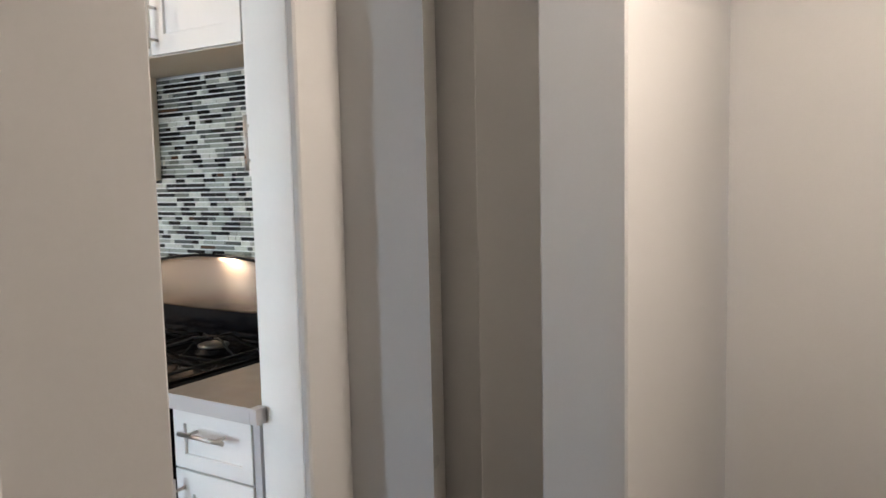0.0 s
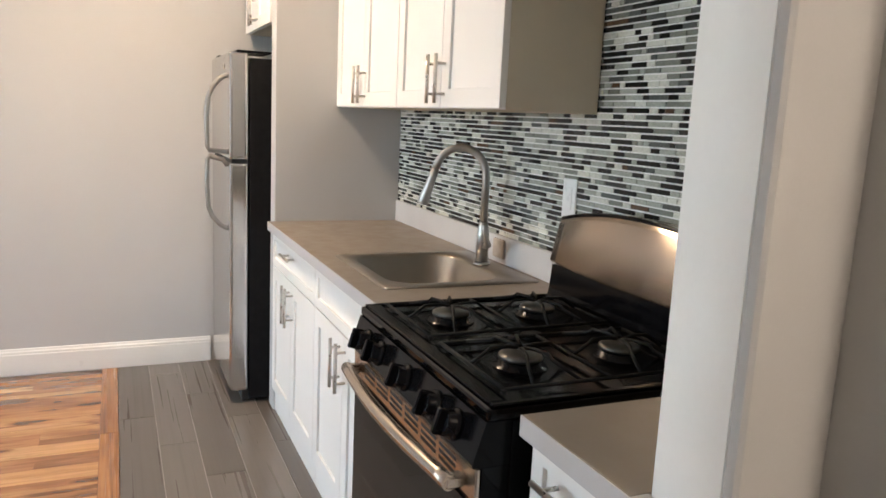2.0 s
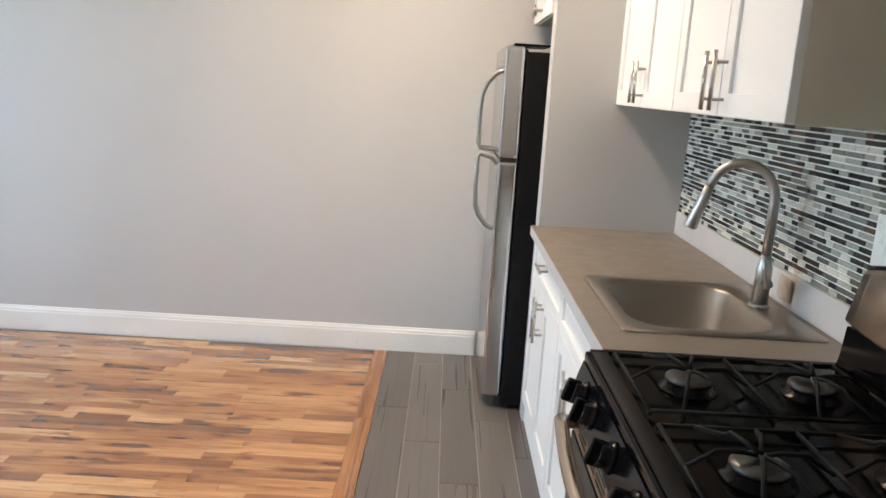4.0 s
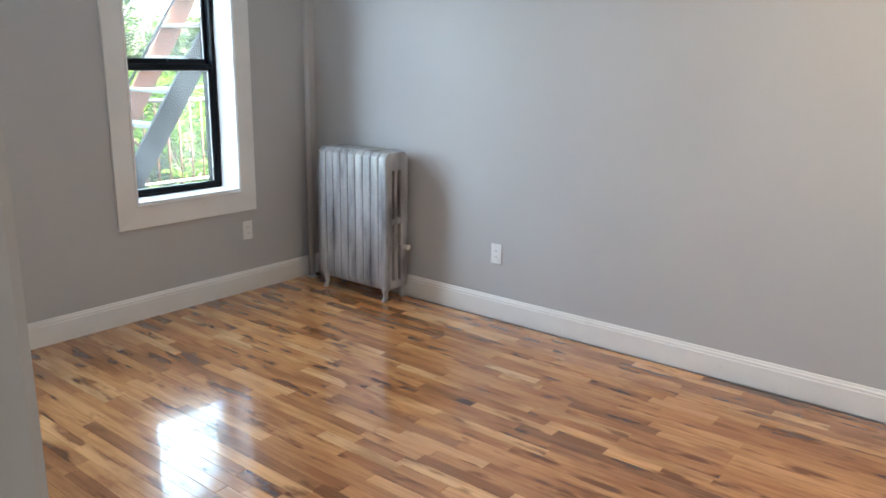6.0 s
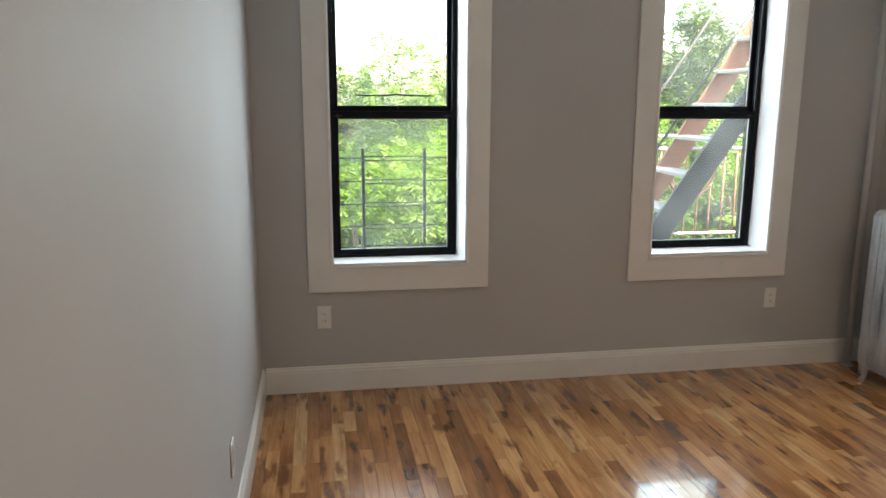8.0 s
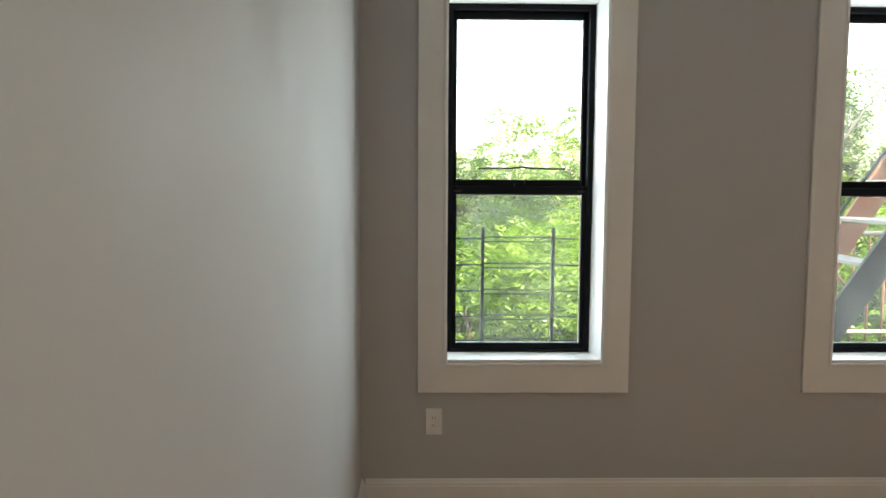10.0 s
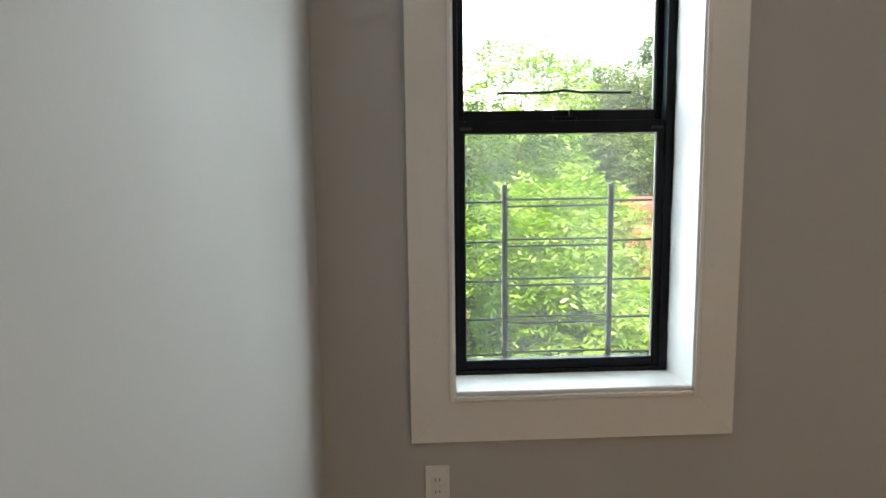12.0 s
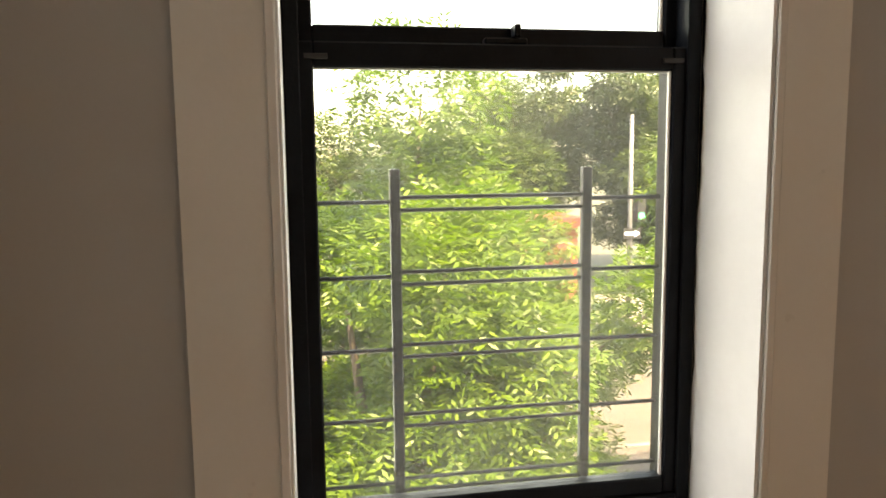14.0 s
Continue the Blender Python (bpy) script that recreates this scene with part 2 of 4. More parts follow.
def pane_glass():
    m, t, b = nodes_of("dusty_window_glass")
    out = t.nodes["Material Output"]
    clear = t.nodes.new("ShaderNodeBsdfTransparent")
    # grey tint added to dim the bright view outside
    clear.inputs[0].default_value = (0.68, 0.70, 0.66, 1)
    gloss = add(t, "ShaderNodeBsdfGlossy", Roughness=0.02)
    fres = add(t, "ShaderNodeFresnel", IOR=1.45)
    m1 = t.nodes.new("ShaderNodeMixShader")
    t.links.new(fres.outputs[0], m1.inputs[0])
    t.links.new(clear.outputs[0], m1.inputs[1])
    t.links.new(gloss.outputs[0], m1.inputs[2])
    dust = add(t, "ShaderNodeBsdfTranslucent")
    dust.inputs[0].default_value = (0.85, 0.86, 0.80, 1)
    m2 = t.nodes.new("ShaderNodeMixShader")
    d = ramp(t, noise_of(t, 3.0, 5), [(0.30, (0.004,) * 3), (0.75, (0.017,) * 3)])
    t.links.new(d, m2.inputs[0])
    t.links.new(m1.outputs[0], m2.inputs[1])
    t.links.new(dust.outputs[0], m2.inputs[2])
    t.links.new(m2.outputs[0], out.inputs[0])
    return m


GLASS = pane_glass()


def glow(name, colour, strength):
    m, t, b = nodes_of(name)
    b.inputs["Base Color"].default_value = (*colour, 1)
    b.inputs["Emission Color"].default_value = (*colour, 1)
    b.inputs["Emission Strength"].default_value = strength
    return m


SIGNAL_GREEN = glow("green_signal_lens", (0.01, 0.7, 0.30), 0.05)
DOME = glow("lit_lamp_glass", (1.0, 0.86, 0.68), 1.5)


# ---- building helpers ----
def cube(bm, x0, x1, y0, y1, z0, z1, bevel=0.0, segments=1):
    m = Matrix.Translation(((x0 + x1) / 2, (y0 + y1) / 2, (z0 + z1) / 2)) @ Matrix.Diagonal((abs(x1 - x0), abs(y1 - y0), abs(z1 - z0), 1))
    made = bmesh.ops.create_cube(bm, size=1, matrix=m)["verts"]
    if bevel:
        edges = list({e for v in made for e in v.link_edges})
        bmesh.ops.bevel(bm, geom=edges, offset=bevel, segments=segments, affect="EDGES", profile=0.6)
    return bm


def tube(bm, points, radius, sides=10, radii=None):
    """A round bar along points, closed at both ends."""
    points = [Vector(p) for p in points]
    rings = []
    side = None
    for n, p in enumerate(points):
        way = (points[min(n + 1, len(points) - 1)] - points[max(n - 1, 0)]).normalized()
        if side is None:
            side = way.orthogonal().normalized()
        side = (side - way * side.dot(way)).normalized()
        other = way.cross(side)
        r = radii[n] if radii else radius
        rings.append([bm.verts.new(p + r * (math.cos(a) * side + math.sin(a) * other)) for a in [2 * math.pi * k / sides for k in range(sides)]])
    for a, b in zip(rings, rings[1:]):
        for k in range(sides):
            f = bm.faces.new((a[k], a[(k + 1) % sides], b[(k + 1) % sides], b[k]))
            f.smooth = True
    bm.faces.new(rings[0][::-1])
    bm.faces.new(rings[-1])
    return bm


def lathe(bm, profile, at=(0, 0, 0), sides=24):
    """A turned shape: profile of (radius, z) about a vertical axis."""
    rings = [[bm.verts.new((at[0] + r * math.cos(a), at[1] + r * math.sin(a), at[2] + z)) for a in [2 * math.pi * k / sides for k in range(sides)]] for r, z in profile]
    for a, b in zip(rings, rings[1:]):
        for k in range(sides):
            f = bm.faces.new((a[k], a[(k + 1) % sides], b[(k + 1) % sides], b[k]))
            f.smooth = True
    bm.faces.new(rings[0][::-1])
    bm.faces.new(rings[-1])
    return bm


def extrude_outline(bm, outline, axis, a, b):
    """A prism: outline in the two other axes, from a to b along axis."""
    def put(u, v, w):
        return {"x": (w, u, v), "y": (u, w, v), "z": (u, v, w)}[axis]
    lo = [bm.verts.new(put(u, v, a)) for u, v in outline]
    hi = [bm.verts.new(put(u, v, b)) for u, v in outline]
    n = len(outline)
    for k in range(n):
        bm.faces.new((lo[k], lo[(k + 1) % n], hi[(k + 1) % n], hi[k]))
    bm.faces.new(lo[::-1])
    bm.faces.new(hi)
    bmesh.ops.recalc_face_normals(bm, faces=bm.faces[:])
    return bm


def part(name, bm, material, parent=None, label=""):
    me = bpy.data.meshes.new(name)
    bm.to_mesh(me)
    bm.free()
    me.materials.append(material)
    ob = new(name, me)
    if parent:
        ob.parent = parent
        ob.matrix_parent_inverse = parent.matrix_world.inverted()
    if label:
        tagged(ob, label)
    return ob


def base(name, x, y, z, label, category, group=""):
    ob = new(name)
    ob.matrix_world = Matrix.Translation((x, y, z))
    bpy.context.view_layer.update()
    return tagged(ob, label, category, group)


def block(name, dims, material, parent=None, bevel=0.0, label="", segments=1):
    return part(name, cube(bmesh.new(), *dims, bevel=bevel, segments=segments), material, parent, label)


def structure(name, dims, material, bevel=0.0):
    return tagged(block(name, dims, material, None, bevel), kind="structure")


# ---- shell of the flat ----
WEST, NORTH, TOP = -3.465, 5.12, 2.70
BORDER = 1.285
WIN = ((-3.089, -2.395), (-1.365, -0.668))
SILL, HEAD = 0.676, 2.275
NOUT = 5.36

floor = structure("floor", (WEST - 0.0, 0.0, BORDER, NORTH, -0.20, -0.013), SUBFLOOR)
floor_kitchen = structure("floor_kitchen", (-5.5, 0.0, -1.2, BORDER - 0.002, -0.20, -0.0022), FLOOR_GROUT)
floor_hall = structure("floor_hall", (-5.5, WEST - 0.002, BORDER, 3.4, -0.20, 0.0), GREY_PLANK)
structure("wall_east", (0.0, 0.25, -1.2, NOUT, -0.2, TOP), WALL)
structure("wall_south", (-4.03, 0.0, -1.15, 0.0, -0.2, TOP), WALL)
structure("wall_west", (-4.265, WEST, 1.440, NORTH, -0.2, TOP), WALL, 0.006)
structure("wall_pillar", (-3.636, -3.505, 0.0, 0.603, -0.2, TOP), TRIM, 0.005)
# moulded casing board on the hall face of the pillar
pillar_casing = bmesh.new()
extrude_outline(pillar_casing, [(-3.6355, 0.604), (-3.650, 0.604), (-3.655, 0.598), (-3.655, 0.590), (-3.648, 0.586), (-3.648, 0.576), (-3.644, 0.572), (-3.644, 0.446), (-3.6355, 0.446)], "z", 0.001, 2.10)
# darker wall grey here puts the board's shade into its colour
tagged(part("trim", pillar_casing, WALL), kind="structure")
stub = bmesh.new()
extrude_outline(stub, [(-3.637, 0.4455), (-3.877, 0.4455), (-3.790, 0.345), (-3.637, 0.345)], "z", -0.2, TOP)
tagged(part("wall_hall_stub", stub, WALL), kind="structure")
structure("wall_hall_recess", (-4.0305, -3.786, 0.0005, 0.06, -0.2, TOP), WALL, 0.006)
structure("wall_hall_block", (-4.243, -4.031, -0.95, 0.195, -0.2, TOP), WALL, 0.006)
structure("wall_hall_south", (-5.5, -4.0, -1.15, -0.951, -0.2, TOP), WALL)
structure("wall_hall_west", (-5.5, -5.3, -0.93, 3.2, -0.2, TOP), WALL)
structure("wall_hall_north", (-5.3, -4.265, 3.2, 3.4, -0.2, TOP), WALL)
ceiling = structure("ceiling", (-5.5, 0.25, -1.2, NOUT, TOP, TOP + 0.25), CEIL)
wn = bmesh.new()
cuts = [-4.265, WIN[0][0], WIN[0][1], WIN[1][0], WIN[1][1], 0.0]
for k in range(5):
    if k in (1, 3):
        cube(wn, cuts[k], cuts[k + 1], NORTH, NOUT, -4.0, SILL)
        cube(wn, cuts[k], cuts[k + 1], NORTH, NOUT, HEAD, TOP)
    else:
        cube(wn, cuts[k], cuts[k + 1], NORTH, NOUT, -4.0, TOP)
tagged(part("wall_north", wn, WALL), kind="structure")

# baseboards with a stepped cap
BB = [(0.0, 0.0), (0.016, 0.0), (0.016, 0.108), (0.013, 0.112), (0.013, 0.122), (0.008, 0.128), (0.005, 0.138), (0.0, 0.140)]


for run in ((0.80, NORTH - 0.001),):
    bm = bmesh.new()
    extrude_outline(bm, [(-u - 0.001, v + 0.001) for u, v in BB], "y", *run)
    tagged(part("baseboard", bm, TRIM), kind="structure")
bm = bmesh.new()
extrude_outline(bm, [(WEST + u + 0.001, v + 0.001) for u, v in BB], "y", 1.44, NORTH - 0.001)
tagged(part("baseboard", bm, TRIM), kind="structure")
bm = bmesh.new()
extrude_outline(bm, [(NORTH - u - 0.001, v + 0.001) for u, v in BB], "x", WEST + 0.018, -0.018)
tagged(part("baseboard", bm, TRIM), kind="structure")

# casing of the hall door on the side of the west wall block
casing = bmesh.new()
cy = 1.586
extrude_outline(casing, [(-4.2655, cy), (-4.281, cy), (-4.285, cy + 0.006), (-4.285, cy + 0.013), (-4.279, cy + 0.016), (-4.279, cy + 0.025), (-4.275, cy + 0.028), (-4.275, cy + 0.08), (-4.2655, cy + 0.08)], "z", 0.001, 2.10)
tagged(part("trim", casing, WALL), kind="structure")


# ---- windows ----
def window(number, x0, x1, packing=0.028):
    win = tagged(new("window_%d" % number), "black-framed double-hung sash window in a white cased opening", "window", kind="structure")
    win.matrix_world = Matrix.Translation(((x0 + x1) / 2, NORTH, SILL))
    bpy.context.view_layer.update()
    # flat casing boards with a raised outer band
    w = 0.125
    a, b, c, d = x0 - w, x1 + w - 0.006, SILL - 0.135, HEAD + 0.133
    g = 0.0004
    corners = [((a, c), (x0, SILL)), ((b, c), (x1, SILL)), ((b, d), (x1, HEAD)), ((a, d), (x0, HEAD))]
    for k in range(4):
        (p, q), (r, u) = corners[k], corners[(k + 1) % 4]
        way = Vector((r[0] - p[0], r[1] - p[1])).normalized() * g
        outline = [(p[0] + way.x, p[1] + way.y), (r[0] - way.x, r[1] - way.y), (u[0] - way.x, u[1] - way.y), (q[0] + way.x, q[1] + way.y)]
        bm = extrude_outline(bmesh.new(), outline, "y", NORTH - 0.019, NORTH - 0.001)
        part("casing_board", bm, TRIM, win, "white painted mitred casing board")
    bm = bmesh.new()
    e = 0.014
    for dims in ((x0 - e, x0, SILL - e, HEAD + e), (x1, x1 + e, SILL - e, HEAD + e), (x0, x1, SILL - e, SILL), (x0, x1, HEAD, HEAD + e)):
        cube(bm, dims[0], dims[1], NORTH - 0.025, NORTH - 0.0195, dims[2], dims[3], bevel=0.002)
    part("inner_bead", bm, TRIM, win)
    # white lining of the opening
    bm = bmesh.new()
    cube(bm, x0 + 0.0005, x0 + 0.004, NORTH - 0.018, NOUT - 0.004, SILL, HEAD)
    extrude_outline(bm, [(x1 - 0.006, NORTH - 0.018), (x1 - 0.0005, NORTH - 0.018), (x1 - 0.0005, NOUT - 0.004), (x1 - packing, NOUT - 0.004), (x1 - packing, NORTH + 0.135)], "z", SILL, HEAD)
    cube(bm, x0 + 0.010, x1 - packing - 0.0005, NORTH - 0.018, NOUT - 0.004, HEAD - 0.010, HEAD - 0.0005)
    part("reveal", bm, REVEAL, win)
    part("window_sill", cube(bmesh.new(), x0 + 0.006, x1 - 0.007, NORTH - 0.018, NORTH + 0.150, SILL + 0.0005, SILL + 0.014, bevel=0.003), REVEAL, win, "glossy white painted sill")
    # outer frame
    y0, y1 = NORTH + 0.135, NOUT - 0.002
    xa, xb, za, zb = x0 + 0.004, x1 - packing, SILL + 0.014, HEAD - 0.010
    bm = bmesh.new()
    t = 0.024
    for dims in ((xa, xa + t, za, zb), (xb - t, xb, za, zb), (xa + t, xb - t, zb - t, zb), (xa + t, xb - t, za, za + 0.012)):
        cube(bm, dims[0], dims[1], y0, y1, dims[2], dims[3], bevel=0.002)
    part("window_frame", bm, BLACK_FRAME, win)

    def sash(name, z0, z1, ya, yb, low, top, side):
        bm = bmesh.new()
        s = t + side
        cube(bm, xa + t - 0.004, xa + s, ya, yb, z0, z1, bevel=0.003)
        cube(bm, xb - s, xb - t + 0.004, ya, yb, z0, z1, bevel=0.003)
        cube(bm, xa + s, xb - s, ya, yb, z0, z0 + low, bevel=0.003)
        cube(bm, xa + s, xb - s, ya, yb, z1 - top, z1, bevel=0.003)
        body = part(name, bm, BLACK_FRAME, win)
        mid = (ya + yb) / 2
        pane = part("pane", cube(bmesh.new(), xa + s - 0.003, xb - s + 0.003, mid - 0.002, mid + 0.002, z0 + low - 0.003, z1 - top + 0.003), GLASS, body, "dusty grey-tinted glass")
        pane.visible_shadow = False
        part("glazing_bead", cube(bmesh.new(), xb - s - 0.005, xb - s, mid - 0.009, mid - 0.0025, z0 + low, z1 - top, bevel=0.001), PLATE, body, "thin pale glazing bead")
        part("glazing_bead", cube(bmesh.new(), xa + s, xb - s - 0.0055, mid - 0.005, mid - 0.0025, z1 - top - 0.0025, z1 - top, bevel=0.0005), PLATE, body, "thin pale glazing bead")
        return body

    lower = sash("lower_sash", za + 0.012, 1.455, NORTH + 0.143, NORTH + 0.175, 0.030, 0.038, 0.020)
    upper = sash("upper_sash", 1.443, zb - t, NORTH + 0.179, NORTH + 0.211, 0.042, 0.034, 0.020)
    xm = (x0 + x1) / 2
    # latch and the lift bar across the upper sash
    bm = bmesh.new()
    cube(bm, xm - 0.035, xm + 0.035, NORTH + 0.157, NORTH + 0.178, 1.4555, 1.467, bevel=0.003)
    cube(bm, xm + 0.012, xm + 0.022, NORTH + 0.151, NORTH + 0.178, 1.467, 1.487, bevel=0.002)
    part("latch", bm, BLACK_FRAME, lower)
    if number == 1:
        bm = bmesh.new()
        tube(bm, [(xm - 0.20, NORTH + 0.1775, 1.536), (xm - 0.05, NORTH + 0.1775, 1.537), (xm, NORTH + 0.1775, 1.543), (xm + 0.05, NORTH + 0.1775, 1.537), (xm + 0.20, NORTH + 0.1775, 1.535)], 0.0042, 8)
        part("lift_bar", bm, BLACK_FRAME, upper)
    # small tilt catches and flaking paint at the corners
    bm = bmesh.new()
    for x in (xa + 0.030, xb - 0.065):
        cube(bm, x, x + 0.035, NORTH + 0.135, NORTH + 0.1425, 1.428, 1.436, bevel=0.001)
    part("tilt_catch", bm, DARK, lower)
    # ragged brush marks of black paint on the white lining beside the frame
    rag = random.Random(20 + number)
    smear = bmesh.new()

    def ragged(length, put):
        steps = int(length / 0.012)
        edge, near, far = 0.003, [], []
        for k in range(steps + 1):
            edge = max(0.0006, min(0.009, edge + rag.uniform(-0.0022, 0.0022)))
            near.append(smear.verts.new(put(k * length / steps, 0.0)))
            far.append(smear.verts.new(put(k * length / steps, edge)))
        for k in range(steps):
            smear.faces.new((near[k], near[k + 1], far[k + 1], far[k]))

    edge_y = NORTH + 0.1348
    ragged(zb - za, lambda s, e: (xb - 0.0006, edge_y - e, za + s))
    ragged(zb - za, lambda s, e: (xa + 0.0006, edge_y - e, za + s))
    ragged(xb - xa, lambda s, e: (xa + s, edge_y - e, za + 0.0008))
    bmesh.ops.solidify(smear, geom=smear.faces[:], thickness=0.0004)
    part("paint_edge", smear, BLACK_FRAME, win, "ragged black paint edge")
    return win


for n, (x0, x1) in enumerate(WIN):
    window(n + 1, x0, x1)

# window guard outside the first window
gy = NORTH + 0.222
guard = base("window_guard", -2.74, gy, SILL, "black metal window guard fixed outside the sash", "window guard")
for x in (-2.914, -2.583):
    block("post", (x - 0.0085, x + 0.0085, gy - 0.008, gy + 0.008, SILL + 0.0265, 1.264), BLACK_FRAME, guard, 0.002)
for z in (1.210, 1.086, 0.962, 0.841, 0.727):
    for a, b in ((WIN[0][0] + 0.0305, -2.9225), (-2.5745, WIN[0][1] - 0.0525)):
        part("bar", tube(bmesh.new(), [(a, gy, z), (b, gy, z)], 0.0038, 8), BLACK_FRAME, guard)
    for dz in (0.007, -0.014):
        part("bar", tube(bmesh.new(), [(-2.9055, gy, z + dz), (-2.5915, gy, z + dz)], 0.0036, 8), BLACK_FRAME, guard)


# ---- kitchen ----
def bar_handle(parent, x, y, z, length, upright, label="satin nickel bar handle"):
    """A T-bar pull in front of a door or drawer whose face is at y."""
    out = 0.034
    ends = [(x, y + out, z - length / 2), (x, y + out, z + length / 2)] if upright else [(x - length / 2, y + out, z), (x + length / 2, y + out, z)]
    bar = part("handle", tube(bmesh.new(), ends, 0.006, 12), NICKEL, parent, label)
    for s in (-1, 1):
        d = s * length * 0.31
        a = (x, y + 0.0005, z + d) if upright else (x + d, y + 0.0005, z)
        b = (x, y + out - 0.004, z + d) if upright else (x + d, y + out - 0.004, z)
        bm = bmesh.new()
        tube(bm, [a, b], 0.0045, 8)
        me = bpy.data.meshes.new("stem")
        bm.to_mesh(me)
        bm.free()
        # the stem is welded into the bar
        joined = bmesh.new()
        joined.from_mesh(bar.data)
        joined.from_mesh(me)
        joined.to_mesh(bar.data)
        joined.free()
        bpy.data.meshes.remove(me)
    return bar


def shaker(name, parent, x0, x1, y, z0, z1, rail=0.058, label=""):
    """A door or drawer front with a sunk middle panel; its face is at y."""
    bm = bmesh.new()
    c = 0.0015
    rings = []
    for inset, depth in ((0, 0.019), (0, c), (c, 0), (rail - c, 0), (rail, c), (rail, 0.009)):
        rings.append([bm.verts.new((u, y - depth, v)) for u, v in ((x0 + inset, z0 + inset), (x1 - inset, z0 + inset), (x1 - inset, z1 - inset), (x0 + inset, z1 - inset))])
    for a, b in zip(rings, rings[1:]):
        for k in range(4):
            bm.faces.new((a[k], a[(k + 1) % 4], b[(k + 1) % 4], b[k]))
    bm.faces.new(rings[0])
    bm.faces.new(rings[-1])
    bmesh.ops.recalc_face_normals(bm, faces=bm.faces[:])
    return part(name, bm, CABINET, parent, label)


def upper_cabinet(x0, x1, y1, z0, z1, doors, label, handles, group="upper kitchen cabinets"):
    cab = base("wall_cabinet", (x0 + x1) / 2, 0.0, z0, label, "kitchen cabinet", group)
    bm = bmesh.new()
    cube(bm, x0 + 0.001, x1 - 0.001, 0.012, y1 - 0.021, z0, z1, bevel=0.001)
    part("body", bm, CARCASE, cab, "beige laminate carcase")
    block("front_frame", (x0 + 0.001, x1 - 0.001, y1 - 0.0205, y1 - 0.0195, z0, z1), CABINET, cab)
    step = (x1 - x0) / doors
    for k in range(doors):
        a, b = x0 + k * step + 0.002, x0 + (k + 1) * step - 0.002
        door = shaker("door", cab, a, b, y1, z0 + 0.002, z1 - 0.002)
        h = handles[k]
        bar_handle(door, a + 0.030 if h < 0 else b - 0.030, y1, z0 + 0.090, 0.150, True)
    return cab


UY = 0.326
upper_cabinet(-1.643, -0.832, UY, 1.440, 2.30, 2, "white shaker wall cabinet with two doors beside the fridge wall", (1, -1))
upper_cabinet(-2.456, -1.645, UY, 1.440, 2.30, 2, "white shaker wall cabinet with two doors over the sink", (1, -1))
upper_cabinet(-3.214, -2.458, UY, 1.805, 2.30, 2, "short white shaker wall cabinet over the range", (1, -1))
upper_cabinet(-3.503, -3.216, UY, 1.440, 2.30, 1, "narrow white shaker wall cabinet beside the pillar", (1,))
upper_cabinet(-0.728, -0.050, 0.615, 1.800, 2.30, 2, "white cabinet over the refrigerator", (1, -1))

BY = 0.612


def base_cabinet(x0, x1, label, drawers, doors, drawer_handles, handles, sink_depth=0.0):
    cab = base("base_cabinet", (x0 + x1) / 2, 0.3, 0.0, label, "kitchen cabinet", "base kitchen cabinets")
    bm = bmesh.new()
    cube(bm, x0 + 0.001, x1 - 0.001, 0.02, BY - 0.0205, 0.105, 0.870 - sink_depth)
    if sink_depth:
        for a, b in ((x0 + 0.001, x0 + 0.018), (x1 - 0.018, x1 - 0.001)):
            cube(bm, a, b, 0.02, BY - 0.0205, 0.8705 - sink_depth, 0.870)
    part("body", bm, CABINET, cab)
    block("toe_kick", (x0 + 0.001, x1 - 0.001, 0.03, BY - 0.016, 0.0005, 0.1045), CABINET, cab, label="white toe kick board")
    step = (x1 - x0) / drawers
    for k in range(drawers):
        a, b = x0 + k * step + 0.002, x0 + (k + 1) * step - 0.002
        front = shaker("drawer", cab, a, b, BY, 0.712, 0.866, 0.038)
        if drawer_handles:
            bar_handle(front, (a + b) / 2, BY, 0.815, 0.155, False)
    step = (x1 - x0) / doors
    for k in range(doors):
        a, b = x0 + k * step + 0.002, x0 + (k + 1) * step - 0.002
        door = shaker("door", cab, a, b, BY, 0.112, 0.707)
        h = handles[k]
        bar_handle(door, a + 0.030 if h < 0 else b - 0.030, BY, 0.610, 0.165, True)
    return cab


base_cabinet(-1.636, -0.833, "white shaker base cabinet with a drawer over two doors", 1, 2, True, (1, -1))
base_cabinet(-2.396, -1.638, "white shaker sink base with false drawer front and two doors", 1, 2, False, (1, -1), 0.17)
base_cabinet(-3.482, -3.205, "narrow white shaker base cabinet with one drawer and one door", 1, 1, True, (1,))
block("filler_strip", (-3.5045, -3.4835, 0.03, BY - 0.004, 0.0005, 0.868), SPLASH).name = "filler_panel"
tagged(bpy.data.objects["filler_panel"], "grey filler panel between base cabinet and pillar", "filler panel")

# wing wall beside the fridge
structure("wall_wing", (-0.832, -0.735, 0.0, 0.605, -0.009, TOP), WALL, 0.003)

# worktops; the long one is cut out for the sink
SX0, SX1, SY0, SY1 = -2.26, -1.705, 0.040, 0.562
worktop = base("worktop", -1.62, 0.3, 0.872, "grey-beige laminate worktop with a sink cut-out", "worktop", "worktops")
bm = bmesh.new()
ix0, ix1, iy0, iy1 = SX0 + 0.03, SX1 - 0.03, SY0 + 0.03, SY1 - 0.03
outer = [(-2.396, 0.002), (-0.833, 0.002), (-0.833, 0.635), (-2.396, 0.635)]
inner = [(ix0, iy0), (ix1, iy0), (ix1, iy1), (ix0, iy1)]
loops = [[bm.verts.new((u, v, zz)) for u, v in lp] for lp, zz in ((outer, 0.910), (inner, 0.910), (inner, 0.8715), (outer, 0.8715))]
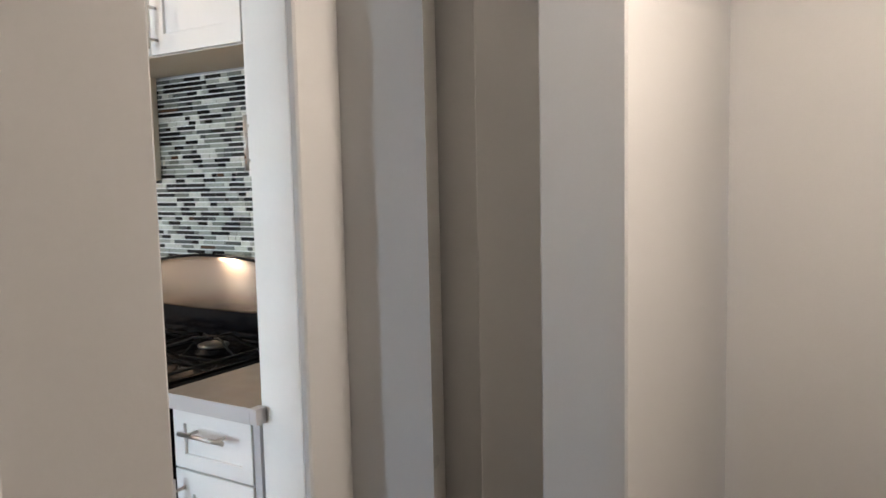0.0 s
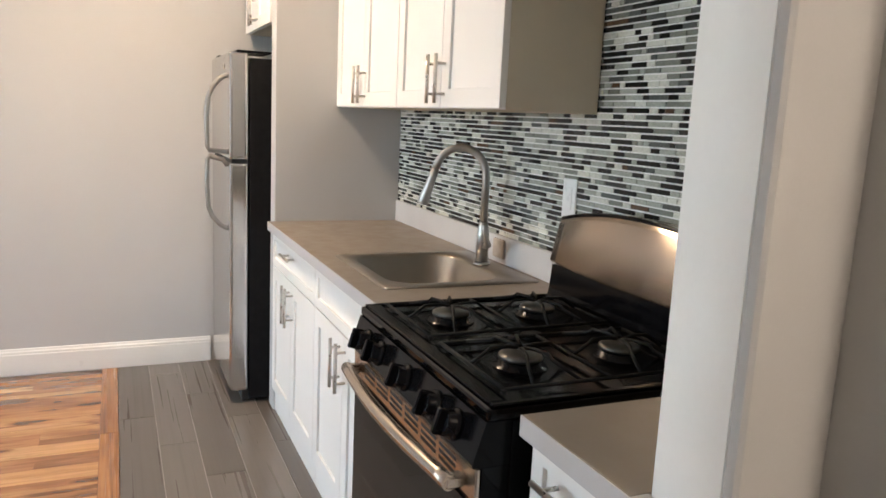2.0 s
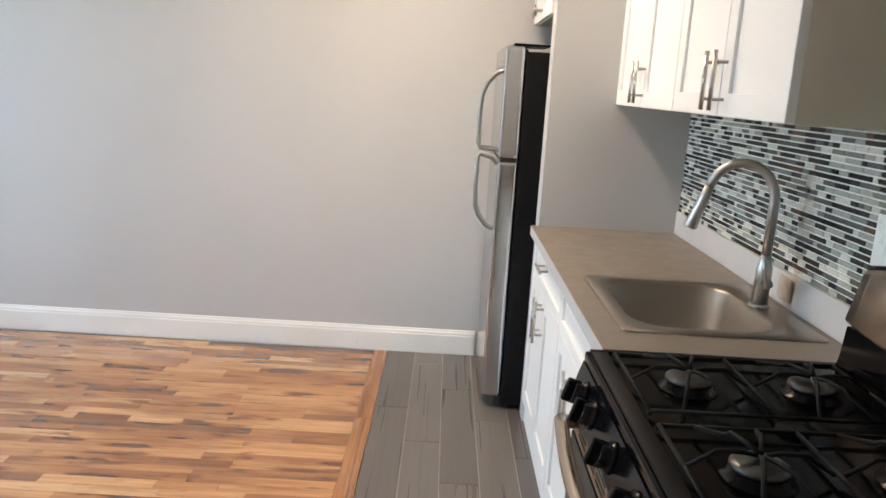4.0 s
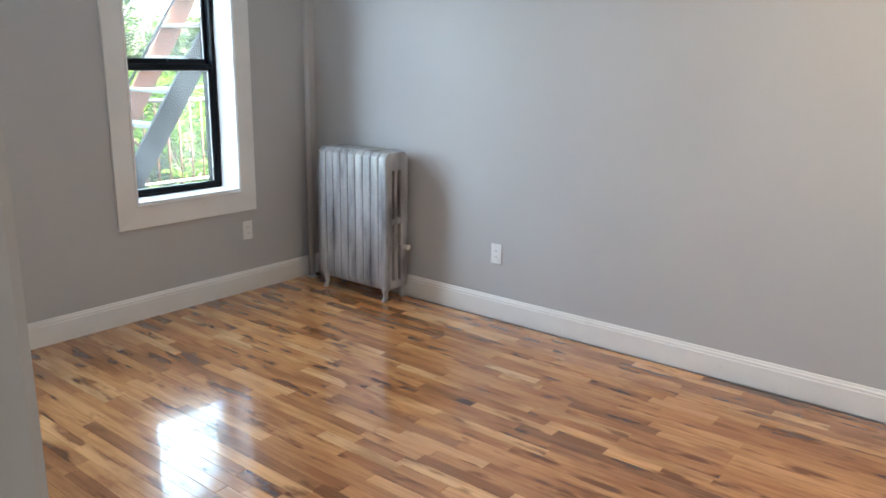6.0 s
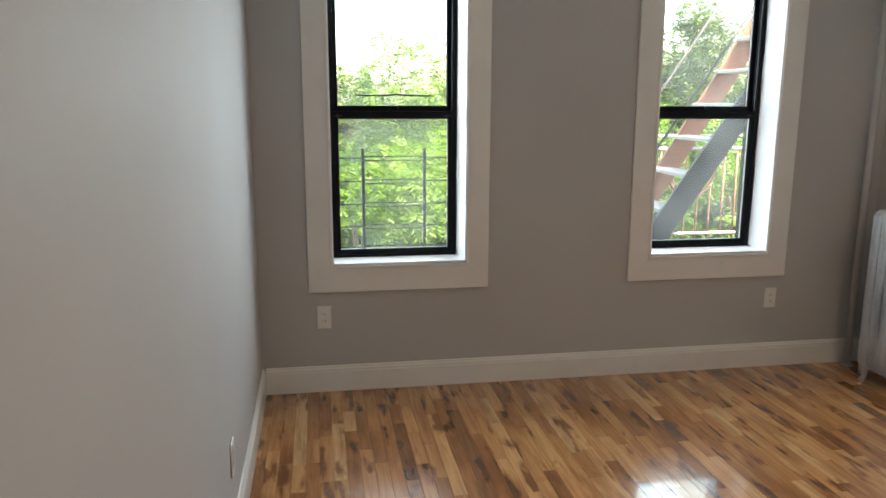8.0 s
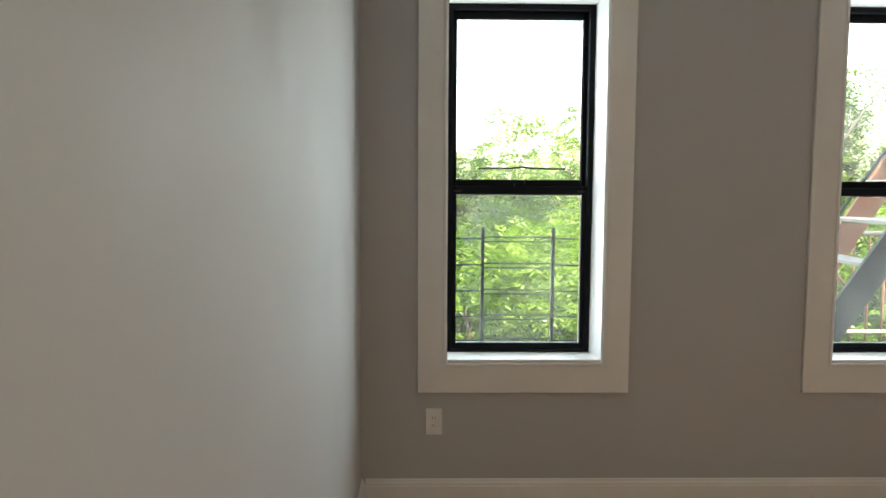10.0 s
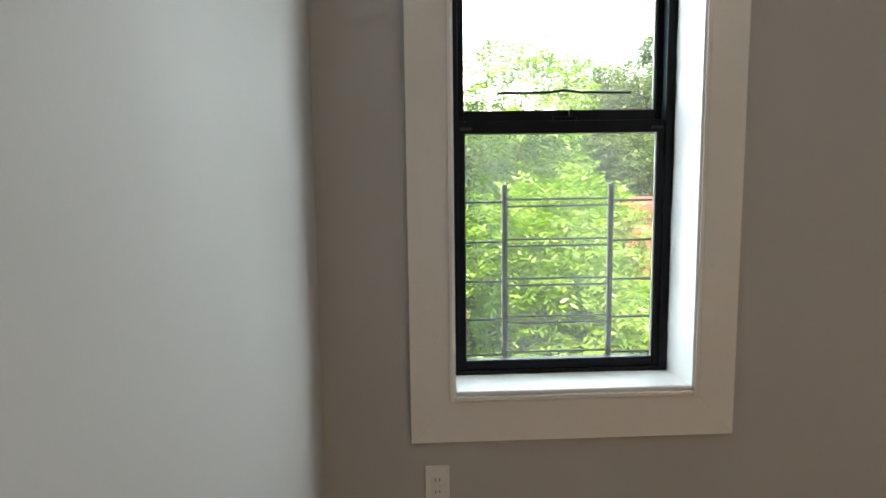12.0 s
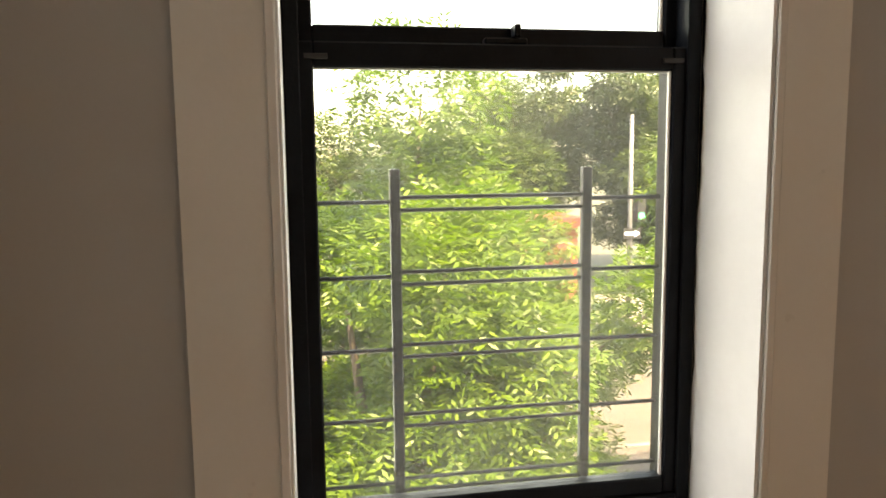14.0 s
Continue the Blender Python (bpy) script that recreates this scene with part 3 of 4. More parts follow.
for a, b in zip(loops, loops[1:] + loops[:1]):
    for k in range(4):
        bm.faces.new((a[k], a[(k + 1) % 4], b[(k + 1) % 4], b[k]))
bmesh.ops.recalc_face_normals(bm, faces=bm.faces[:])
part("slab", bm, COUNTER, worktop)
block("front_edge", (-2.396, -0.833, 0.6352, 0.6375, 0.8715, 0.9095), SPLASH, worktop, label="paler grey laminate edge strip")
small_top = base("worktop", -3.34, 0.3, 0.872, "short grey-beige laminate worktop beside the range", "worktop", "worktops")
block("slab", (-3.504, -3.202, 0.002, 0.635, 0.8715, 0.910), COUNTER, small_top, 0.002)
block("front_edge", (-3.504, -3.202, 0.6352, 0.6375, 0.8715, 0.9095), SPLASH, small_top, label="paler grey laminate edge strip")
block("end_edge", (-3.526, -3.5045, 0.6045, 0.6375, 0.8715, 0.9095), SPLASH, small_top, label="grey end cap of the worktop")
for a, b in ((-2.396, -0.833), (-3.504, -3.202)):
    tagged(block("backsplash_strip", (a, b, 0.002, 0.018, 0.9105, 1.008), SPLASH, None, 0.002), "pale grey laminate upstand behind the worktop", "upstand", "worktop upstands")


def rounded(x0, x1, y0, y1, r, n=6):
    out = []
    for cx, cy, a0 in ((x1 - r, y1 - r, 0), (x0 + r, y1 - r, 90), (x0 + r, y0 + r, 180), (x1 - r, y0 + r, 270)):
        out += [(cx + r * math.cos(radians(a0 + 90 * k / n)), cy + r * math.sin(radians(a0 + 90 * k / n))) for k in range(n + 1)]
    return out


def bowl(x0, x1, y0, y1, rim, depth, z):
    bm = bmesh.new()
    by0 = y0 + 0.095
    loops = [rounded(x0, x1, y0, y1, 0.02), rounded(x0 + 0.004, x1 - 0.004, y0 + 0.004, y1 - 0.004, 0.02), rounded(x0 + rim, x1 - rim, by0, y1 - rim, 0.10),
             rounded(x0 + rim + 0.006, x1 - rim - 0.006, by0 + 0.006, y1 - rim - 0.006, 0.096), rounded(x0 + rim + 0.02, x1 - rim - 0.02, by0 + 0.02, y1 - rim - 0.02, 0.10),
             rounded(x0 + rim + 0.06, x1 - rim - 0.06, by0 + 0.06, y1 - rim - 0.06, 0.06)]
    zs = [z + 0.0005, z + 0.004, z + 0.004, z - 0.004, z - depth + 0.02, z - depth]
    rings = [[bm.verts.new((u, v, zz)) for u, v in lp] for lp, zz in zip(loops, zs)]
    n = len(rings[0])
    for a, b in zip(rings, rings[1:]):
        for k in range(n):
            f = bm.faces.new((a[k], a[(k + 1) % n], b[(k + 1) % n], b[k]))
            f.smooth = True
    bm.faces.new(rings[-1])
    bmesh.ops.recalc_face_normals(bm, faces=bm.faces[:])
    bmesh.ops.solidify(bm, geom=bm.faces[:], thickness=-0.0012)
    return bm


sink = base("sink", (SX0 + SX1) / 2, (SY0 + SY1) / 2, 0.91, "stainless steel drop-in sink with one bowl", "sink")
part("basin", bowl(SX0, SX1, SY0, SY1, 0.042, 0.17, 0.9105), BASIN, sink)
cxs, cys = (SX0 + SX1) / 2, (SY0 + SY1) / 2 + 0.03
part("drain", lathe(bmesh.new(), [(0.045, 0.0), (0.045, 0.004), (0.036, 0.005), (0.030, 0.001)], (cxs, cys, 0.7425)), CHROME, sink, "chrome drain strainer")

fx, fy = -1.965, 0.105
faucet = base("faucet", fx, fy, 0.9145, "brushed chrome pull-down gooseneck faucet behind the sink", "faucet")
part("base_ring", lathe(bmesh.new(), [(0.029, 0.0), (0.029, 0.006), (0.024, 0.010)], (fx, fy, 0.9147)), CHROME, faucet)
part("body", lathe(bmesh.new(), [(0.022, 0.0), (0.022, 0.10), (0.017, 0.125), (0.014, 0.14)], (fx, fy, 0.925)), CHROME, faucet)
arc = [(fx, fy, 1.06), (fx, fy, 1.22)]
dx, dy = 0.42, 0.91
for k in range(1, 13):
    a = math.pi * k / 12 * 0.93
    s = 0.088 * (1 - math.cos(a))
    arc.append((fx + dx * s, fy + dy * s, 1.22 + 0.095 * math.sin(a)))
part("spout", tube(bmesh.new(), arc, 0.0135, 14), CHROME, faucet)
e = Vector(arc[-1])
w = (Vector(arc[-1]) - Vector(arc[-2])).normalized()
part("spray_head", tube(bmesh.new(), [e + w * 0.001, e + w * 0.03, e + w * 0.07, e + w * 0.125, e + w * 0.13], 0.015, 14, [0.0135, 0.0145, 0.016, 0.020, 0.018]), CHROME, faucet)
part("lever", tube(bmesh.new(), [(fx - 0.023, fy, 0.985), (fx - 0.045, fy + 0.004, 0.990), (fx - 0.060, fy + 0.02, 1.02), (fx - 0.072, fy + 0.035, 1.065)], 0.01, 10, [0.015, 0.014, 0.008, 0.006]), CHROME, faucet)
tagged(block("wall_patch", (-1.965 - 0.01, -1.895, 0.0185, 0.030, 0.930, 0.998), STAIN, None, 0.008, segments=2), "blotched beige patch on the upstand behind the faucet", "patch")

# outlet on the mosaic, and the other wall plates
def wall_plate(x, y, z, normal, label, slots=True):
    plate = base("outlet", x, y, z, label, "outlet", "wall outlets")
    w, h, d = 0.036, 0.060, 0.006
    def box_at(u0, u1, d0, d1, z0, z1, bevel=0.0):
        if normal == "-y":
            return cube(bmesh.new(), x + u0, x + u1, y - d1, y - d0, z + z0, z + z1, bevel=bevel)
        if normal == "+y":
            return cube(bmesh.new(), x + u0, x + u1, y + d0, y + d1, z + z0, z + z1, bevel=bevel)
        if normal == "-x":
            return cube(bmesh.new(), x - d1, x - d0, y + u0, y + u1, z + z0, z + z1, bevel=bevel)
        return cube(bmesh.new(), x + d0, x + d1, y + u0, y + u1, z + z0, z + z1, bevel=bevel)
    part("cover_plate", box_at(-w, w, 0.0005, d, -h, h, 0.002), PLATE, plate)
    part("socket", box_at(-0.017, 0.017, d + 0.0002, d + 0.0025, -0.034, 0.034, 0.001), PLATE, plate)
    if slots:
        for zc in (0.018, -0.018):
            for u in (-0.007, 0.005):
                part("slot", box_at(u, u + 0.002, d + 0.0027, d + 0.0032, zc - 0.005, zc + 0.005), DARK, plate)
    return plate


wall_plate(-2.345, 0.008, 1.188, "+y", "white wall plate on the mosaic beside the range", False)
wall_plate(-0.001, 3.574, 0.399, "-x", "white outlet on the grey wall beside the radiator")
wall_plate(-3.141, NORTH - 0.001, 0.405, "-y", "white outlet under the guarded window")
wall_plate(-0.616, NORTH - 0.001, 0.408, "-y", "white outlet under the fire escape window")
wall_plate(WEST + 0.001, 3.72, 0.340, "+x", "white outlet low on the side wall")


# ---- gas range ----
RX0, RX1, RF = -3.157, -2.398, 0.672
gas = base("gas_range", (RX0 + RX1) / 2, 0.35, 0.0, "black and stainless steel freestanding gas range", "range")
block("body", (RX0 + 0.002, RX1 - 0.002, 0.03, RF - 0.045, 0.03, 0.880), ENAMEL, gas, 0.003)
for x in (RX0 + 0.05, RX1 - 0.05):
    for y in (0.08, RF - 0.10):
        part("foot", lathe(bmesh.new(), [(0.018, 0.0), (0.018, 0.02), (0.012, 0.031)], (x, y, 0.0), 12), KNOB, gas)
# cooktop with a raised rim
bm = bmesh.new()
cube(bm, RX0, RX1, 0.09, RF + 0.005, 0.881, 0.905, bevel=0.007, segments=2)
part("cooktop", bm, ENAMEL, gas, "glossy black enamel cooktop")
rim = bmesh.new()
for dims in ((RX0 + 0.004, RX0 + 0.020, 0.095, RF - 0.005), (RX1 - 0.020, RX1 - 0.004, 0.095, RF - 0.005), (RX0 + 0.020, RX1 - 0.020, RF - 0.045, RF - 0.005), (RX0 + 0.020, RX1 - 0.020, 0.095, 0.105)):
    cube(rim, dims[0], dims[1], dims[2], dims[3], 0.9052, 0.911, bevel=0.0025)
part("cooktop_rim", rim, ENAMEL, gas)
# slanted control panel
bm = bmesh.new()
extrude_outline(bm, [(RF - 0.045, 0.795), (RF + 0.028, 0.795), (RF + 0.030, 0.802), (RF + 0.006, 0.8805), (RF - 0.045, 0.8805)], "x", RX0 + 0.002, RX1 - 0.002)
panel = part("control_panel", bm, ENAMEL, gas, "slanted black control panel")
lean = Matrix.Rotation(radians(-72.5), 4, "X")
knob_mesh = bmesh.new()
lathe(knob_mesh, [(0.031, 0.0), (0.031, 0.004), (0.027, 0.006), (0.025, 0.010), (0.024, 0.024), (0.021, 0.027)], (0, 0, 0), 24)
cube(knob_mesh, -0.007, 0.007, -0.026, 0.026, 0.012, 0.044, bevel=0.003)
first = None
for x in (RX1 - 0.100, RX1 - 0.205, (RX0 + RX1) / 2 - 0.005, RX0 + 0.205, RX0 + 0.105):
    place = Matrix.Translation((x, RF + 0.0195, 0.838)) @ lean
    if first is None:
        me = bpy.data.meshes.new("knob")
        knob_mesh.to_mesh(me)
        me.materials.append(KNOB)
        first = me
    k = new("knob", first)
    k.parent = panel
    k.matrix_world = place
knob_mesh.free()
# vent strip, oven door, handle, drawer
block("vent_housing", (RX0 + 0.004, RX1 - 0.004, RF - 0.044, RF + 0.009, 0.724, 0.793), ENAMEL, gas)
vent = block("vent_strip", (RX0 + 0.004, RX1 - 0.004, RF + 0.0095, RF + 0.020, 0.724, 0.793), STEEL, gas, 0.003, "steel trim with rows of vent slots")
for row in range(3):
    for k in range(6):
        a = RX0 + 0.09 + k * 0.098
        block("vent_slot", (a, a + 0.080, RF + 0.0202, RF + 0.0206, 0.741 + row * 0.014, 0.749 + row * 0.014), DARK, vent)
door = block("oven_door", (RX0 + 0.004, RX1 - 0.004, RF - 0.044, RF + 0.014, 0.185, 0.722), ENAMEL, gas, 0.004, "black oven door with a large dark window")
block("oven_window", (RX0 + 0.008, RX1 - 0.008, RF + 0.0143, RF + 0.018, 0.200, 0.712), OVEN_GLASS, door, 0.0012, "dark glossy oven glass")
hb = bmesh.new()
pts = [(RX0 + 0.045 + (RX1 - RX0 - 0.09) * k / 16, RF + 0.052 + 0.020 * math.sin(math.pi * k / 16), 0.752) for k in range(17)]
tube(hb, pts, 0.016, 12)
for x in (RX0 + 0.055, RX1 - 0.055):
    cube(hb, x - 0.014, x + 0.014, RF + 0.0205, RF + 0.060, 0.740, 0.764, bevel=0.004)
part("oven_handle", hb, STEEL, door, "bowed stainless towel-bar handle")
block("storage_drawer", (RX0 + 0.004, RX1 - 0.004, RF - 0.044, RF + 0.012, 0.045, 0.180), STEEL, gas, 0.004)
# backguard: black riser and a curved steel hood
bm = bmesh.new()
extrude_outline(bm, [(0.022, 0.9055), (0.112, 0.9055), (0.106, 0.935), (0.100, 1.004), (0.022, 1.004)], "x", RX0 + 0.018, RX1 - 0.018)
part("backguard_riser", bm, ENAMEL, gas)
bm = bmesh.new()
n = 18
rows = []
for k in range(n + 1):
    u = k / n
    x = RX0 + 0.004 + (RX1 - RX0 - 0.008) * u
    top = 1.136 + 0.046 * (1 - (2 * u - 1) ** 2)
    low = 1.010 - 0.008 * (1 - (2 * u - 1) ** 2)
    bow = 0.016 * (1 - (2 * u - 1) ** 2)
    rows.append([bm.verts.new(p) for p in ((x, 0.022, low), (x, 0.096 + bow, low), (x, 0.100 + bow, low + 0.006), (x, 0.076 + bow, top - 0.014), (x, 0.068 + bow, top), (x, 0.022, top))])
for a, b in zip(rows, rows[1:]):
    for k in range(6):
        f = bm.faces.new((a[k], a[(k + 1) % 6], b[(k + 1) % 6], b[k]))
        f.smooth = k == 2
bm.faces.new(rows[0])
bm.faces.new(rows[-1][::-1])
bmesh.ops.recalc_face_normals(bm, faces=bm.faces[:])
guard_panel = part("backguard", bm, STEEL_GUARD, gas, "arched brushed steel backguard")
crest = [(RX0 + 0.006 + (RX1 - RX0 - 0.012) * k / 18, 0.068 + 0.016 * (1 - (k / 9 - 1) ** 2), 1.1375 + 0.046 * (1 - (k / 9 - 1) ** 2)) for k in range(19)]
part("top_bead", tube(bmesh.new(), crest, 0.005, 8), ENAMEL, guard_panel, "thin black bead along the top")
# burners and grates
for bx in (RX0 + 0.20, RX1 - 0.20):
    for byy in (0.252, 0.503):
        burner = part("burner", lathe(bmesh.new(), [(0.060, 0.0), (0.058, 0.003), (0.049, 0.005), (0.047, 0.014), (0.040, 0.016)], (bx, byy, 0.9055)), KNOB, gas, "burner ring")
        part("burner_cap", lathe(bmesh.new(), [(0.044, 0.0), (0.047, 0.003), (0.046, 0.009), (0.036, 0.013), (0.012, 0.0145)], (bx, byy, 0.9218), 24), BURNER, burner, "dark metal burner cap")
part("centre_burner", lathe(bmesh.new(), [(0.03, 0.0), (0.028, 0.008), (0.02, 0.010)], ((RX0 + RX1) / 2, 0.37, 0.9055), 16), CAST, gas)


def grate(x0, x1):
    bm = bmesh.new()
    z, low, y0, y1 = 0.950, 0.919, 0.135, 0.620
    xm = (x0 + x1) / 2
    # a low wire frame, kinked pan supports rising to each burner, and short feet
    for a, b in (((x0, y0), (x1, y0)), ((x0, y1), (x1, y1)), ((x0, y0), (x0, y1)), ((x1, y0), (x1, y1)), ((x0, (y0 + y1) / 2), (x1, (y0 + y1) / 2))):
        tube(bm, [(*a, low), (*b, low)], 0.0042, 8)
    for yc in (0.252, 0.503):
        for ang in (20, 90, 160, 200, 270, 340):
            c, s = math.cos(radians(ang)), math.sin(radians(ang))
            reach = min((x1 - xm) / abs(c) if abs(c) > 0.2 else 9, 0.118 / abs(s) if abs(s) > 0.2 else 9)
            tube(bm, [(xm + c * 0.008, yc + s * 0.008, z - 0.004), (xm + c * 0.030, yc + s * 0.030, z), (xm + c * 0.072, yc + s * 0.072, z), (xm + c * 0.084, yc + s * 0.084, z - 0.010), (xm + c * reach, yc + s * reach, low)], 0.0040, 7)
    for x in (x0, x1):
        for y in (y0, y1):
            tube(bm, [(x, y, low), (x, y, 0.9112)], 0.006, 8)
    return bm


for x0, x1 in ((RX0 + 0.05, (RX0 + RX1) / 2 - 0.03), ((RX0 + RX1) / 2 + 0.03, RX1 - 0.05)):
    part("grate", grate(x0, x1), CAST, gas, "black cast iron pan grate")

# ---- refrigerator ----
FX0, FX1, FB, FF = -0.722, -0.070, 0.700, 0.792
fridge = base("refrigerator", (FX0 + FX1) / 2, 0.4, 0.0, "top-freezer refrigerator with stainless doors and black sides", "refrigerator")
block("cabinet", (FX0 + 0.006, FX1 - 0.006, 0.06, FB, 0.018, 1.640), FRIDGE_SIDE, fridge, 0.006, "textured black cabinet", 2)
block("kick_grille", (FX0 + 0.02, FX1 - 0.02, FB + 0.0005, FB + 0.030, 0.012, 0.060), DARK, fridge)
for nm, z0, z1 in (("freezer_door", 1.180, 1.662), ("fresh_food_door", 0.066, 1.166)):
    d = block(nm, (FX0, FX1, FB + 0.006, FF, z0, z1), STEEL_V, fridge, 0.016, "brushed stainless door", 4)
    hx = FX0 + 0.075
    if nm == "freezer_door":
        pts = [(hx, FF - 0.002, 1.560), (hx, FF + 0.030, 1.545), (hx, FF + 0.066, 1.500), (hx, FF + 0.084, 1.455), (hx, FF + 0.090, 1.38), (hx, FF + 0.088, 1.235), (hx, FF + 0.080, 1.218), (hx, FF - 0.002, 1.212)]
    else:
        pts = [(hx, FF - 0.002, 1.148), (hx, FF + 0.020, 1.176), (hx, FF + 0.076, 1.190), (hx, FF + 0.088, 1.178), (hx, FF + 0.090, 1.05), (hx, FF + 0.084, 0.955), (hx, FF + 0.066, 0.910), (hx, FF + 0.030, 0.868), (hx, FF - 0.002, 0.852)]
    part("handle", tube(bmesh.new(), pts, 0.011, 10), HANDLE, d, "tapered bow handle")
block("door_gasket", (FX0 + 0.012, FX1 - 0.012, FB + 0.008, FF - 0.012, 1.1665, 1.1795), DARK, fridge)
block("hinge_cover", (FX1 - 0.10, FX1 - 0.02, FB - 0.06, FF - 0.02, 1.6625, 1.676), KNOB, fridge, 0.003)
block("top_hinge_cap", (FX0 + 0.01, FX0 + 0.24, FB - 0.10, FF - 0.035, 1.6625, 1.672), KNOB, fridge, 0.003)
part("badge", tube(bmesh.new(), [(FX0 + 0.17, FF + 0.0005, 1.60), (FX0 + 0.17, FF + 0.003, 1.60)], 0.014, 16), NICKEL, fridge, "round plain badge")

# ---- living room ----
RA, RB, RXF, RXB, RH = 4.235, 4.835, -0.245, -0.040, 0.952
radiator = base("radiator", -0.15, (RA + RB) / 2, 0.0, "old cast iron column radiator in worn silver paint", "radiator")
sections = 9
pitch = (RB - RA) / sections


def section_mesh():
    """One casting: three upright columns joined by top, middle and bottom bridges, with open slots between them."""
    xs = [RXF, RXF + 0.062, RXF + 0.088, RXB - 0.088, RXB - 0.062, RXB]
    zs = [0.085, 0.135, 0.500, 0.535, RH - 0.115, RH - 0.030, RH]
    half = pitch * 0.499
    full = {(a, b) for a in range(5) for b in range(6) if not (a in (1, 3) and b in (1, 3))}
    bm = bmesh.new()
    grid = {}

    def corner(a, b, side):
        if (a, b, side) not in grid:
            x = xs[a] + (0.030 if b == 6 and a == 0 else -0.030 if b == 6 and a == 5 else 0.012 if b == 0 and a == 0 else -0.012 if b == 0 and a == 5 else 0)
            thick = half * (0.80 if a in (2, 3) and 1 < b < 5 else 1.0)
            grid[a, b, side] = bm.verts.new((x, side * thick, zs[b]))
        return grid[a, b, side]

    for a, b in full:
        ring = ((a, b), (a + 1, b), (a + 1, b + 1), (a, b + 1))
        for side in (-1, 1):
            bm.faces.new([corner(*c, side) for c in ring])
        for (c, d), beside in zip(zip(ring, ring[1:] + ring[:1]), ((a, b - 1), (a + 1, b), (a, b + 1), (a - 1, b))):
            if beside not in full:
                bm.faces.new((corner(*c, -1), corner(*d, -1), corner(*d, 1), corner(*c, 1)))
    bmesh.ops.recalc_face_normals(bm, faces=bm.faces[:])
    sharp = [e for e in bm.edges if len(e.link_faces) == 2 and e.calc_face_angle(0) > 0.5]
    bmesh.ops.bevel(bm, geom=sharp, offset=0.0085, segments=3, affect="EDGES", profile=0.5)
    for f in bm.faces:
        f.smooth = True
    me = bpy.data.meshes.new("section")
    bm.to_mesh(me)
    bm.free()
    me.materials.append(SILVER)
    return me


section_data = section_mesh()
for k in range(sections):
    s = new("section", section_data)
    s.parent = radiator
    s.matrix_parent_inverse = radiator.matrix_world.inverted()
    s.matrix_basis = Matrix.Translation((0, RA + pitch * (k + 0.5), 0))
for z in (RH - 0.04, 0.125):
    part("nipple", tube(bmesh.new(), [((RXF + RXB) / 2, RA, z), ((RXF + RXB) / 2, RB, z)], 0.022, 10), SILVER, radiator)
for y in (RA + pitch / 2, RB - pitch / 2):
    for x, out in ((RXF + 0.036, -1), (RXB - 0.036, 1)):
        part("leg", tube(bmesh.new(), [(x, y, 0.110), (x + out * 0.010, y, 0.075), (x + out * 0.004, y, 0.035), (x + out * 0.018, y, 0.010), (x + out * 0.028, y, 0.0005)], 0.02, 10, [0.030, 0.022, 0.014, 0.017, 0.014]), SILVER, radiator)
vv = part("air_valve", tube(bmesh.new(), [(-0.115, RA + 0.012, 0.36), (-0.115, RA - 0.03, 0.36)], 0.008, 8), SILVER, radiator)
part("valve_cap", tube(bmesh.new(), [(-0.115, RA - 0.0305, 0.36), (-0.115, RA - 0.075, 0.36)], 0.014, 12, [0.013, 0.016]), VALVE, vv, "white valve cap")
part("supply_valve", tube(bmesh.new(), [(-0.15, RB - 0.01, 0.125), (-0.15, RB + 0.05, 0.125), (-0.15, RB + 0.07, 0.11), (-0.15, RB + 0.07, 0.001)], 0.016, 10), SILVER, radiator)
riser = base("riser_pipe", -0.125, 5.055, 0.0, "grey painted heating riser pipe in the room corner", "pipe")
part("pipe", tube(bmesh.new(), [(-0.125, 5.055, 0.001), (-0.125, 5.055, TOP - 0.001)], 0.021, 14), WALL, riser)
part("floor_collar", lathe(bmesh.new(), [(0.040, 0.0006), (0.036, 0.008), (0.022, 0.012)], (-0.125, 5.055, 0.0), 18), SILVER, riser)

# flush ceiling lamps out of view; the hall one is an added fill
for at in (KITCHEN_LAMP, HALL_FILL):
    fixture = base("ceiling_light", at[0], at[1], TOP, "round flush-mounted ceiling light, assumed out of view", "ceiling light", "ceiling lights")
    part("rim", lathe(bmesh.new(), [(0.17, TOP - 0.035), (0.175, TOP - 0.02), (0.165, TOP - 0.001)], (at[0], at[1], 0), 28), NICKEL, fixture)
    part("diffuser", lathe(bmesh.new(), [(0.03, TOP - 0.075), (0.10, TOP - 0.066), (0.15, TOP - 0.048), (0.165, TOP - 0.0355)], (at[0], at[1], 0), 28), DOME, fixture)

# ---- outside ----
STREET = -4.0
ground = structure("ground", (-400, 400, NOUT + 0.01, 700, STREET - 0.5, STREET - 0.16), GROUND)
structure("pavement", (-60, 60, NOUT + 0.02, 9.5, STREET - 0.155, STREET), CONCRETE)
structure("road", (-60, 60, 9.5, 24.3, STREET - 0.155, STREET - 0.14), ASPHALT)
structure("pavement_far", (-60, 60, 24.3, 31.0, STREET - 0.155, STREET), CONCRETE)
structure("road_line", (-60, 60, 16.8, 16.95, STREET - 0.1395, STREET - 0.136), CONCRETE)


